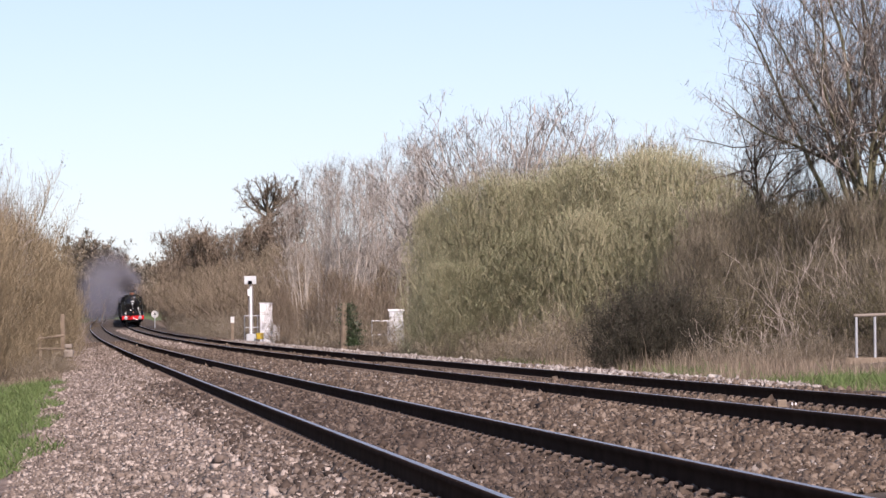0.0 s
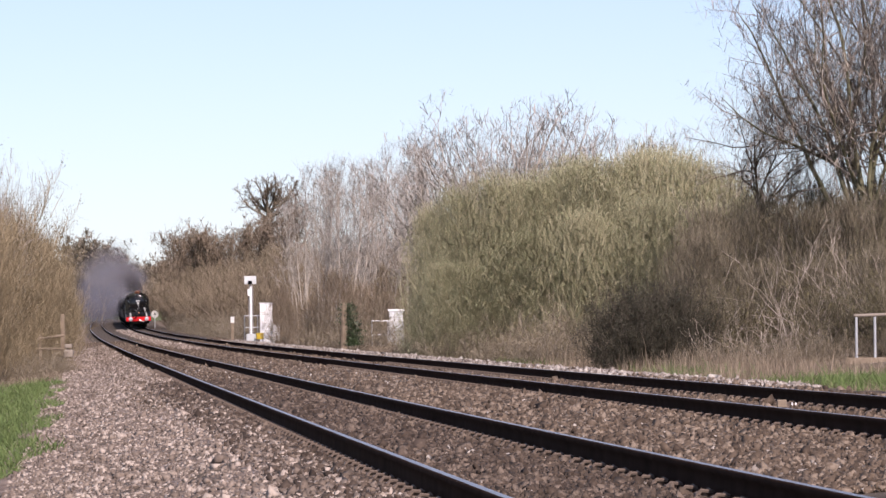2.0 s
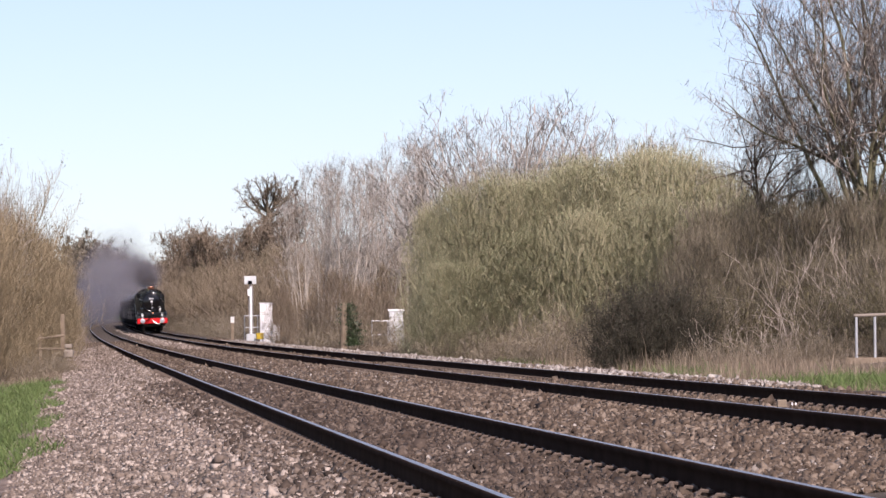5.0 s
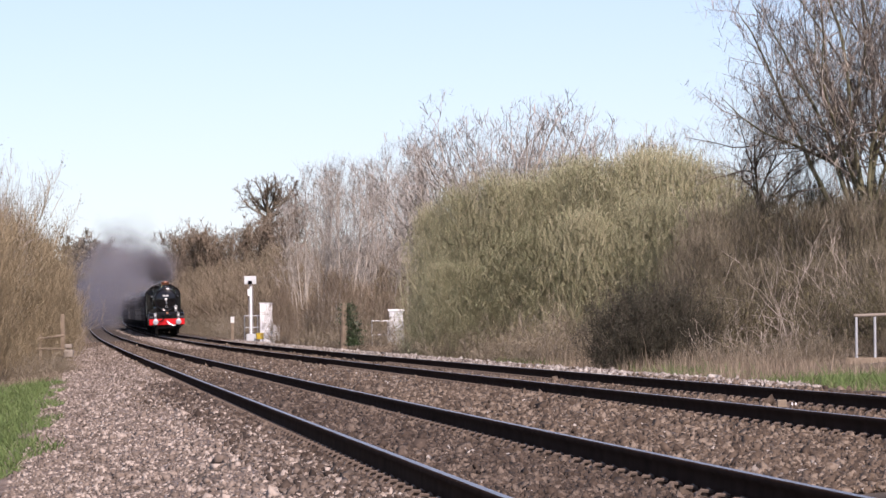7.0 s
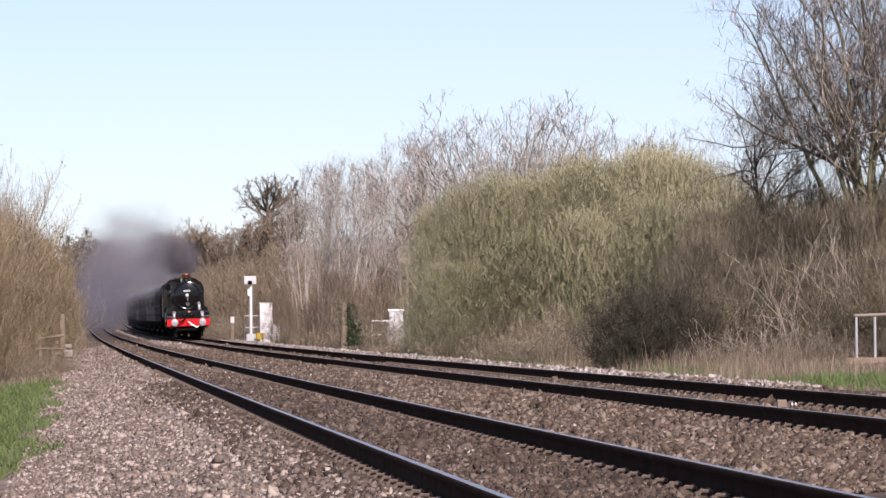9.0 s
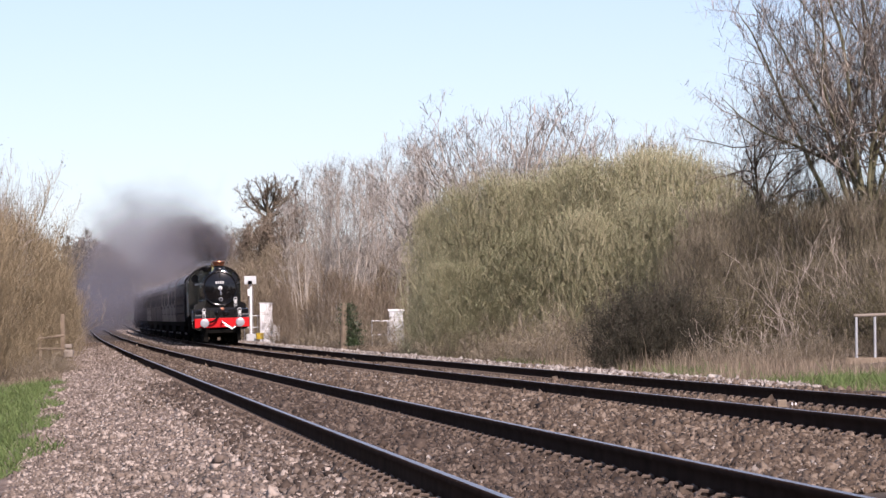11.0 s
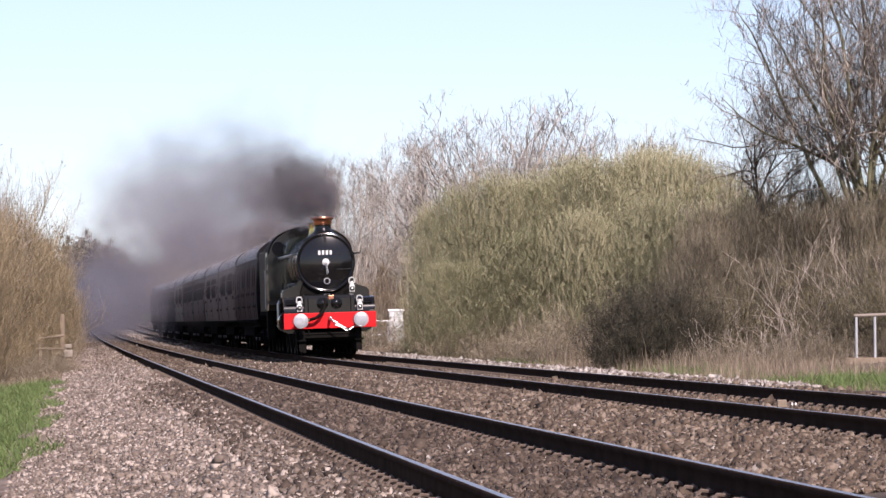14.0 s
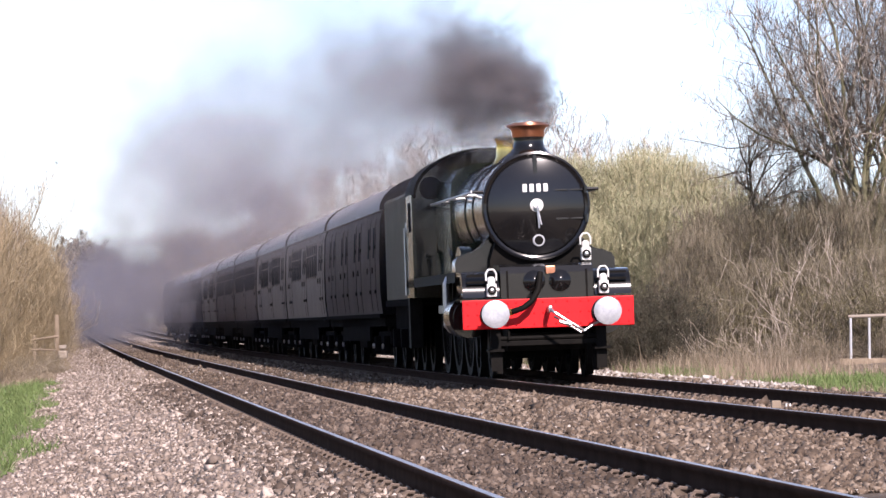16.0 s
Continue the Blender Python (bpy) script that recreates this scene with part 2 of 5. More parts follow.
def slope(y):
    d = y - 70.0
    return -0.082 - 0.198e-4 * d + 0.591e-7 * d * d


def level(y):
    d = y - 70.0
    return -1.061e-3 * d + 6.085e-6 * d * d


def rail_level(y, u):
    """Height of the plane of the rail heads, u metres beside the far track's centre line."""
    far, near = CANT * u, LOW + CANT * (u + SPACING)
    k = np.clip((u + SPACING / 2 + 0.7) / 1.4, 0, 1)
    return level(y) + k * far + (1 - k) * near


def bed_drop(u):
    """How far the ballast and the ground lie below the rail heads."""
    return np.interp(u, [-60, -16, -9.5, -8.2, -7.4, -6.6, -6.1, -5.8, -3.1, -2.6, -1.9, -1.5, 1.4, 1.9, 2.3, 2.9, 4.2, 8, 14, 60],
                     [0.2, 0.55, 0.72, 0.62, 0.52, 0.38, 0.23, 0.185, 0.185, 0.17, 0.17, 0.185, 0.185, 0.14, 0.13, 0.3, 0.5, 0.45, 0.3, -0.6])


def on_ground(y, u):
    return Vector((centre(y) + u, y, float(rail_level(y, u) - bed_drop(u))))


def strip(name, us, ys, lift, mat, kind="structure", rough=0.0):
    rng = np.random.default_rng(5)
    U, Y = np.meshgrid(np.array(us, float), np.array(ys, float))
    Z = rail_level(Y, U) - bed_drop(U) + lift + rng.normal(0, rough, U.shape)
    V = np.stack([centre(Y) + U, Y, Z], -1).reshape(-1, 3)
    r, c = U.shape
    i = np.arange(r * c).reshape(r, c)
    F = np.stack([i[:-1, :-1], i[:-1, 1:], i[1:, 1:], i[1:, :-1]], -1).reshape(-1, 4)
    return tagged(new(name, fast_mesh(name, V, F, mat, True)), kind=kind)


def build_ground():
    ys = np.concatenate([np.arange(-60, 200, 4.0), np.arange(200, 800, 10.0), np.geomspace(800, 4800, 30)])
    us = np.concatenate([-np.geomspace(3500, 20, 24), np.arange(-18, 18.1, 0.75), np.geomspace(20, 3500, 24)])
    U, Y = np.meshgrid(us, ys)
    yc = np.minimum(Y, 780)
    Z = rail_level(yc, np.clip(U, -60, 60)) - bed_drop(U) - 0.03
    rng = np.random.default_rng(3)
    Z = Z + rng.normal(0, 0.03, U.shape) * (np.abs(U + 2) > 6)
    Z = Z + np.clip((Y - 780) / 500, 0, 1) ** 1.5 * 12 + np.clip((np.abs(U) - 60) / 600, 0, 1) * 5
    Z = np.where(np.abs(U) < 7, Z - 0.15, Z)
    V = np.stack([centre(yc) + U, Y, Z], -1).reshape(-1, 3)
    r, c = U.shape
    i = np.arange(r * c).reshape(r, c)
    F = np.stack([i[:-1, :-1], i[:-1, 1:], i[1:, 1:], i[1:, :-1]], -1).reshape(-1, 4)
    me = fast_mesh("ground", V, F, M_EARTH, True)
    me.materials.append(M_FIELD)
    mid = Y[:-1, :-1].ravel()
    me.polygons.foreach_set("material_index", ((mid > 770) | (np.abs(U[:-1, :-1].ravel()) > 40)).astype(np.int32))
    tagged(new("ground", me), "rough lineside earth with dead grass", "ground", kind="structure")
    ys = np.concatenate([np.arange(6, 140, 0.8), np.arange(140, 780, 5.0)])
    us = np.concatenate([np.arange(-7.9, 2.2, 0.22), np.arange(2.2, 4.4, 0.25)])
    tagged(strip("ballast_bed", us, ys, 0.0, M_BED, rough=0.012), "grey-brown stone ballast under two tracks", "ballast")
    tagged(strip("cess_path", np.arange(-8.3, -5.7, 0.22), ys, 0.012, M_CESS, rough=0.006), "pinkish gravel path beside the ballast", "path")


RAIL = [(-0.07, -0.168), (0.07, -0.168), (0.07, -0.156), (0.012, -0.132), (0.012, -0.05), (0.035, -0.037), (0.035, -0.006), (0.024, 0.0), (-0.024, 0.0), (-0.035, -0.006), (-0.035, -0.037), (-0.012, -0.05), (-0.012, -0.132), (-0.07, -0.156)]


def build_track(offset, label):
    track = thing("railway_track", label, "railway track", "two parallel tracks", "structure")
    ys = np.concatenate([np.arange(6, 160, 3.0), np.arange(160, 785, 8.0)])
    k = len(RAIL)
    for side in (-0.7535, 0.7535):
        V = np.array([[centre(y) + offset + side + a, y, rail_level(y, offset + side) + b] for y in ys for a, b in RAIL])
        F = np.array([[r * k + i, r * k + (i + 1) % k, (r + 1) * k + (i + 1) % k, (r + 1) * k + i] for r in range(len(ys) - 1) for i in range(k)])
        me = fast_mesh("rail", V, F, M_RAIL)
        me.materials.append(M_RAILTOP)
        me.polygons.foreach_set("material_index", np.array([1 if i == 7 else 0 for _ in range(len(ys) - 1) for i in range(k)], np.int32))
        piece("rail", me, track, "dark rusted flat-bottom steel rail with bright head")
    bm = B()
    prism(bm, [(-1.25, -0.37), (1.25, -0.37), (1.25, -0.21), (0.95, -0.172), (0.55, -0.172), (0.4, -0.2), (-0.4, -0.2), (-0.55, -0.172), (-0.95, -0.172), (-1.25, -0.21)], -0.13, 0.13)
    sleeper = bpy.data.meshes.new("sleeper")
    bmesh.ops.recalc_face_normals(bm, faces=bm.faces)
    bm.to_mesh(sleeper)
    bm.free()
    sleeper.materials.append(M_SLEEPER)
    bm = B()
    prism(bm, [(-0.055, -0.175), (0.055, -0.175), (0.05, -0.152), (0.0, -0.13), (-0.045, -0.145)], -0.055, 0.055)
    bent(bm, [(-0.045, -0.075, -0.165), (-0.02, -0.075, -0.13), (0.045, -0.075, -0.138), (0.04, 0.06, -0.13)], 0.011, 5)
    clip = bpy.data.meshes.new("rail_clip")
    bmesh.ops.recalc_face_normals(bm, faces=bm.faces)
    bm.to_mesh(clip)
    bm.free()
    clip.materials.append(M_CLIP)
    for i in range(210):
        y = 18 + i * 0.66
        s = piece("sleeper", sleeper, track)
        s.matrix_basis = pose(centre(y) + offset, y, float(rail_level(y, offset)), 0, -1.89, -math.degrees(math.atan(slope(y))))
        if i < 150:
            for c in (-0.7535 - 0.1, -0.7535 + 0.1, 0.7535 - 0.1, 0.7535 + 0.1):
                piece("rail_clip", clip, s).matrix_basis = Matrix.Translation((c, 0, 0))
    return track


WEDGE_V = np.array([[-0.8, -0.6, -0.5], [0.8, -0.7, -0.5], [0.0, 0.8, -0.5], [-0.7, -0.5, 0.55], [0.7, -0.6, 0.5], [0.1, 0.7, 0.6]], float)
WEDGE_F = np.array([[0, 2, 1], [3, 4, 5], [0, 1, 4], [0, 4, 3], [1, 2, 5], [1, 5, 4], [2, 0, 3], [2, 3, 5]])


def stones(name, label, seed, count, u0, u1, y0, y1, size, mat, lift=0.0, power=1.6):
    rng = np.random.default_rng(seed)
    k = rng.random(count) ** power
    y = y0 + (y1 - y0) * k
    u = rng.uniform(u0, u1, count)
    for c in (-0.7535, 0.7535, -0.7535 - SPACING, 0.7535 - SPACING):
        near = np.abs(u - c) < 0.1
        u = np.where(near, c + np.sign(u - c + 1e-6) * rng.uniform(0.1, 0.3, count), u)
    s = size * np.exp(rng.normal(0, 0.33, count)) * (1 + 0.5 * k)
    V = WEDGE_V[None] * (1 + rng.normal(0, 0.28, (count, 6, 3)))
    V = V * (s[:, None] * rng.uniform(0.65, 1.25, (count, 3)))[:, None, :]
    q = rng.normal(size=(count, 4))
    q /= np.linalg.norm(q, axis=1)[:, None]
    w, x, yy, z = q.T
    R = np.stack([1 - 2 * (yy * yy + z * z), 2 * (x * yy - z * w), 2 * (x * z + yy * w), 2 * (x * yy + z * w), 1 - 2 * (x * x + z * z), 2 * (yy * z - x * w), 2 * (x * z - yy * w), 2 * (yy * z + x * w), 1 - 2 * (x * x + yy * yy)], -1).reshape(-1, 3, 3)
    V = np.einsum("nij,nkj->nki", R, V)
    P = np.stack([centre(y) + u, y, rail_level(y, u) - bed_drop(u) + lift + s * rng.uniform(-0.1, 0.55, count)], -1)
    V = (V + P[:, None]).reshape(-1, 3)
    F = (WEDGE_F[None] + 6 * np.arange(count)[:, None, None]).reshape(-1, 3)
    tagged(new(name, fast_mesh(name, V, F, mat)), label, "ballast", kind="stuff")


def build_ballast():
    stones("ballast_stones", "grey-brown angular ballast stones beside the rails", 11, 70000, -3.75, 2.0, 26, 76, 0.021, M_STONE, 0.0, 1.6)
    stones("ballast_stones", "dark oily ballast stones in the nearer track", 17, 52000, -6.0, -3.7, 23, 90, 0.0195, M_STONE_DIRTY, 0.0, 1.7)
    stones("ballast_stones", "grey-brown angular ballast stones along the line", 12, 50000, -6.4, 2.2, 66, 300, 0.024, M_STONE, 0.0, 1.5)
    stones("pale_stones", "fresh pale ballast stones on the shoulder", 13, 26000, 1.3, 2.8, 60, 260, 0.024, M_STONE_NEW, 0.0, 1.5)
    stones("pale_stones", "fresh pinkish ballast between the tracks", 14, 3000, -2.6, -1.2, 200, 480, 0.04, M_STONE_CESS, 0.03, 1.0)
    stones("cess_stones", "pinkish pale stones spread beside the ballast", 16, 80000, -8.1, -5.4, 24, 260, 0.0215, M_STONE_CESS, 0.0, 1.8)
    stones("pale_stones", "scattered pale stones in the ballast", 15, 1200, -7.6, -1.2, 24, 130, 0.018, M_STONE_NEW, 0.01, 1.6)


# ---- vegetation ----
def tubes(P0, P1, R0, R1, sides=3):
    P0, P1 = np.asarray(P0, float), np.asarray(P1, float)
    d = P1 - P0
    d = d / (np.linalg.norm(d, axis=1)[:, None] + 1e-9)
    ref = np.where(np.abs(d[:, 2:3]) > 0.9, np.array([[1.0, 0, 0]]), np.array([[0, 0, 1.0]]))
    a = np.cross(d, ref)
    a /= np.linalg.norm(a, axis=1)[:, None] + 1e-9
    b = np.cross(d, a)
    ang = 2 * np.pi * np.arange(sides) / sides
    ring = np.cos(ang)[None, :, None] * a[:, None] + np.sin(ang)[None, :, None] * b[:, None]
    lo = P0[:, None] + ring * np.asarray(R0)[:, None, None]
    hi = P1[:, None] + ring * np.asarray(R1)[:, None, None]
    V = np.concatenate([lo, hi], 1).reshape(-1, 3)
    i = np.arange(sides if sides > 2 else 1)
    f = np.stack([i, (i + 1) % sides, sides + (i + 1) % sides, sides + i], -1)
    F = (f[None] + (2 * sides * np.arange(len(P0)))[:, None, None]).reshape(-1, 4)
    return V, F


def join_meshes(one, two):
    return np.concatenate([one[0], two[0]]), np.concatenate([one[1], two[1] + len(one[0])])


def branch_out(rng, starts, dirs, lengths, radii, segs, wander, lift, taper=0.35):
    """Grows one bent shoot from each start; gives the segments and, per shoot, its points."""
    n = len(starts)
    p, d = starts.copy(), dirs / np.linalg.norm(dirs, axis=1)[:, None]
    pts, P0, P1, R0, R1 = [p], [], [], [], []
    for s in range(segs):
        d = d + rng.normal(0, wander, (n, 3)) + np.array([0, 0, lift])
        d /= np.linalg.norm(d, axis=1)[:, None]
        q = p + d * (lengths / segs)[:, None]
        k0, k1 = 1 - (1 - taper) * s / segs, 1 - (1 - taper) * (s + 1) / segs
        P0.append(p), P1.append(q), R0.append(radii * k0), R1.append(radii * k1)
        p = q
        pts.append(p)
    return np.concatenate(P0), np.concatenate(P1), np.concatenate(R0), np.concatenate(R1), np.stack(pts, 1)


def spawn(rng, pts, count, lo, hi, spread, up):
    """Start points and ways of count child shoots on each parent."""
    n, k, _ = pts.shape
    t = rng.uniform(lo, hi, (n, count)) * (k - 1)
    i = np.minimum(t.astype(int), k - 2)
    f = (t - i)[..., None]
    r = np.arange(n)[:, None]
    a, b = pts[r, i], pts[r, i + 1]
    s = a + (b - a) * f
    d = (b - a) / (np.linalg.norm(b - a, axis=2)[..., None] + 1e-9)
    d = d + rng.normal(0, spread, d.shape) + np.array([0, 0, up])
    return s.reshape(-1, 3), d.reshape(-1, 3), (t / (k - 1)).reshape(-1)


def leaves(rng, pts, count, size, jitter):
    n, k, _ = pts.shape
    t = rng.uniform(0.25, 1.0, (n, count)) * (k - 1)
    i = np.minimum(t.astype(int), k - 2)
    r = np.arange(n)[:, None]
    c = pts[r, i] + (pts[r, i + 1] - pts[r, i]) * (t - i)[..., None]
    c = c.reshape(-1, 3) + rng.normal(0, jitter, (n * count, 3))
    s = size * np.exp(rng.normal(0, 0.3, len(c)))
    V = c[:, None] + rng.normal(0, 1, (len(c), 3, 3)) * s[:, None, None] * 0.6
    return V.reshape(-1, 3), np.arange(len(c) * 3).reshape(-1, 3)


def shrub_meshes(seed, height, radius, stems, kids, twigs, twig_len, wander, leaf_count, leaf_size, m_twig, m_leaf, thick=0.02, lean=0.35, splay=0.25, lift=0.05):
    rng = np.random.default_rng(seed)
    a = rng.uniform(0, 2 * np.pi, stems)
    r = np.sqrt(rng.random(stems)) * radius * 0.55
    st = np.stack([np.cos(a) * r, np.sin(a) * r, np.full(stems, -0.1)], -1)
    d = np.stack([np.cos(a) * lean * (r / radius + 0.25) * 1.6, np.sin(a) * lean * (r / radius + 0.25) * 1.6, np.ones(stems)], -1) + rng.normal(0, splay * 0.4, (stems, 3))
    L = height * (1.06 - 0.42 * (r / (radius * 0.55)) ** 2) * rng.uniform(0.72, 1.05, stems)
    s1 = branch_out(rng, st, d, L, rng.uniform(0.6, 1.2, stems) * thick, 7, wander, lift)
    b, d2, t = spawn(rng, s1[4], kids, 0.12, 0.95, splay, 0.25)
    L2 = height * 0.33 * (1.15 - t * 0.7) * rng.uniform(0.5, 1.1, len(t))
    s2 = branch_out(rng, b, d2, L2, np.full(len(t), thick * 0.45), 4, wander * 1.3, lift * 2)
    b3, d3, t3 = spawn(rng, s2[4], twigs, 0.15, 1.0, splay * 1.7, 0.25)
    s3 = branch_out(rng, b3, d3, twig_len * rng.uniform(0.5, 1.3, len(t3)), np.full(len(t3), thick * 0.3), 1, wander * 1.5, lift)
    V, F = join_meshes(tubes(*s1[:4]), tubes(*[np.concatenate([s2[i], s3[i]]) for i in range(4)], sides=2))
    out = [fast_mesh("branchwork", V, F, m_twig)]
    if leaf_count:
        out.append(fast_mesh("foliage", *leaves(rng, s3[4], leaf_count, leaf_size, 0.05), m_leaf))
    return out


def dome_meshes(seed, height, radius, stems, shoots, twigs, leaf_count, leaf_size, m_twig, m_leaf):
    """A rounded thicket: stems fanning from the ground, fine shoots filling a lumpy dome."""
    rng = np.random.default_rng(seed)
    a = rng.uniform(0, 2 * np.pi, stems)
    r = np.sqrt(rng.random(stems))
    st = np.stack([np.cos(a) * r * radius * 0.35, np.sin(a) * r * radius * 0.35, np.full(stems, -0.1)], -1)
    d = np.stack([np.cos(a) * r * 0.55, np.sin(a) * r * 0.55, np.ones(stems)], -1)
    s1 = branch_out(rng, st, d, height * (0.98 - 0.3 * r) * rng.uniform(0.6, 0.95, stems), rng.uniform(0.012, 0.026, stems), 7, 0.13, 0.02)
    # shoots: thick near the outside of the dome, thin inside
    a = rng.uniform(0, 2 * np.pi, shoots)
    u = rng.random(shoots) ** 0.85
    lump = 1 + 0.08 * np.sin(3 * a + 5 * u) + 0.05 * np.sin(7 * a - 9 * u)
    rim = np.sqrt(np.clip(1 - u ** 2.6, 0, 1)) * lump
    q = rng.random(shoots) ** 0.4
    p = np.stack([np.cos(a) * rim * q * radius, np.sin(a) * rim * q * radius, u * height * (0.82 + 0.1 * q)], -1)
    out = np.stack([np.cos(a) * q * (1.1 - u), np.sin(a) * q * (1.1 - u), 0.5 + 0.6 * u], -1) + rng.normal(0, 0.6, (shoots, 3))
    s2 = branch_out(rng, p, out, rng.uniform(0.35, 0.95, shoots), np.full(shoots, 0.0075), 3, 0.2, 0.08)
    b, d3, t3 = spawn(rng, s2[4], twigs, 0.1, 1.0, 0.55, 0.2)
    s3 = branch_out(rng, b, d3, rng.uniform(0.15, 0.45, len(t3)), np.full(len(t3), 0.005), 2, 0.25, 0.05)
    V, F = join_meshes(tubes(*s1[:4]), tubes(*[np.concatenate([s2[i], s3[i]]) for i in range(4)], sides=2))
    return [fast_mesh("branchwork", V, F, m_twig), fast_mesh("foliage", *leaves(rng, s3[4], leaf_count, leaf_size, 0.03), m_leaf)]


def tree_meshes(seed, height, trunk_r, limbs, kids, twigs, fine, spread, clear, m_bark, m_twig, wander=0.12, lift=0.06, limb_len=0.45, twig_r=0.008, trunks=1, angle=0.0, even=0.0):
    rng = np.random.default_rng(seed)
    st = np.stack([rng.normal(0, 0.12, trunks), rng.normal(0, 0.12, trunks), np.full(trunks, -0.2)], -1) * (1 if trunks > 1 else [0, 0, 1])
    d = np.stack([rng.normal(0, angle, trunks), rng.normal(0, angle, trunks), np.ones(trunks)], -1)
    s0 = branch_out(rng, st, d, height * rng.uniform(0.85, 1, trunks), np.full(trunks, trunk_r), 10, wander * 0.4, 0.08, 0.15)
    b, d1, t = spawn(rng, s0[4], limbs, clear, 0.98, spread, 0.25)
    L1 = height * limb_len * (1.08 - (0.58 - even) * (t - clear) / (1 - clear)) * rng.uniform(0.6, 1.1, len(t))
    s1 = branch_out(rng, b, d1, L1, trunk_r * 0.38 * (1.15 - t * 0.7), 6, wander, lift)
    b, d2, t2 = spawn(rng, s1[4], kids, 0.15, 1, spread, 0.15)
    L2 = np.repeat(L1, kids) * 0.46 * rng.uniform(0.5, 1.1, len(t2))
    s2 = branch_out(rng, b, d2, L2, np.repeat(trunk_r * 0.38 * (1.15 - t * 0.7), kids) * 0.42, 4, wander * 1.3, lift)
    b, d3, t3 = spawn(rng, s2[4], twigs, 0.15, 1, spread * 1.1, 0.1)
    L3 = np.repeat(L2, twigs) * 0.5 * rng.uniform(0.5, 1.2, len(t3)) + 0.15
    s3 = branch_out(rng, b, d3, L3, np.full(len(t3), twig_r * 1.5), 3, wander * 2.2, lift)
    sets = [s2, s3]
    if fine:
        b, d4, t4 = spawn(rng, s3[4], fine, 0.2, 1, spread * 1.2, 0.05)
        sets.append(branch_out(rng, b, d4, np.repeat(L3, fine) * 0.5 + 0.12, np.full(len(t4), twig_r), 2, wander * 2.4, lift))
    Vt, Ft = tubes(*[np.concatenate([s0[i], s1[i]]) for i in range(4)], sides=6)
    Vc, Fc = join_meshes(tubes(*sets[0][:4]), tubes(*[np.concatenate([s[i] for s in sets[1:]]) for i in range(4)], sides=2))
    return [fast_mesh("trunk", Vt, Ft, m_bark, True), fast_mesh("crown", Vc, Fc, m_twig)]


def fan_tree_meshes(seed, height, trunk_h, trunk_r, limbs, kids, twigs, fine, splay, m_bark, m_twig, twig_r, lift=0.06, low=0.15, fork=0.55):
    """A short trunk that forks into long ascending limbs, each with its own boughs, twigs and tips."""
    rng = np.random.default_rng(seed)
    s0 = branch_out(rng, np.array([[0.0, 0.0, -0.3]]), np.array([[0.0, 0.0, 1.0]]), np.array([trunk_h + 0.3]), np.array([trunk_r]), 6, 0.05, 0.05, 0.7)
    b, _, _ = spawn(rng, s0[4], limbs, fork, 1.0, 0.1, 0)
    a = 2 * np.pi * (np.arange(limbs) * 0.618 + rng.uniform(0, 0.15, limbs))
    q = splay * np.sqrt(rng.uniform(0.05, 1, limbs))
    d = np.stack([np.cos(a) * q, np.sin(a) * q, np.ones(limbs)], -1)
    L1 = (height - trunk_h) * rng.uniform(0.8, 1.08, limbs)
    s1 = branch_out(rng, b, d, L1, trunk_r * rng.uniform(0.3, 0.5, limbs), 10, 0.13, lift, 0.12)
    b, d2, t = spawn(rng, s1[4], kids, low, 1.0, 0.75, 0.05)
    L2 = np.repeat(L1, kids) * 0.42 * (1.15 - 0.75 * t) * rng.uniform(0.6, 1.15, len(t))
    s2 = branch_out(rng, b, d2, L2, np.repeat(trunk_r * 0.16, len(t)) * (1.1 - 0.7 * t), 6, 0.14, lift * 0.7, 0.25)
    b, d3, t3 = spawn(rng, s2[4], twigs, 0.1, 1.0, 0.85, 0.05)
    L3 = np.repeat(L2, twigs) * 0.52 * (1.1 - 0.6 * t3) * rng.uniform(0.5, 1.2, len(t3)) + 0.1
    s3 = branch_out(rng, b, d3, L3, np.full(len(t3), twig_r * 1.6), 4, 0.2, lift * 0.5, 0.5)
    b, d4, t4 = spawn(rng, s3[4], fine, 0.2, 1.0, 0.75, 0.1)
    s4 = branch_out(rng, b, d4, np.repeat(L3, fine) * 0.42 + 0.06, np.full(len(t4), twig_r), 2, 0.25, 0.03, 0.6)
    Vt, Ft = tubes(*[np.concatenate([s0[i], s1[i]]) for i in range(4)], sides=7)
    Vc, Fc = join_meshes(tubes(*s2[:4]), tubes(*[np.concatenate([s3[i], s4[i]]) for i in range(4)], sides=2))
    return [fast_mesh("trunk", Vt, Ft, m_bark, True), fast_mesh("crown", Vc, Fc, m_twig)]


def plant(name, meshes, names, label, category, group, at, turn, size=1.0, wide=1.0):
    t = thing(name, label, category, group)
    for me, nm in zip(meshes, names):
        piece(nm, me, t)
    t.matrix_basis = Matrix.LocRotScale(at, Euler((0, 0, radians(turn))), (size * wide, size * wide, size))
    return t


TREE, BUSH = ("trunk", "crown"), ("branchwork", "foliage")


def spot(x, y, dz=0.0):
    """A place x metres right of the view's axis at the distance y, on the ground."""
    p = on_ground(y, x - centre(y))
    return p + Vector((0, 0, dz))


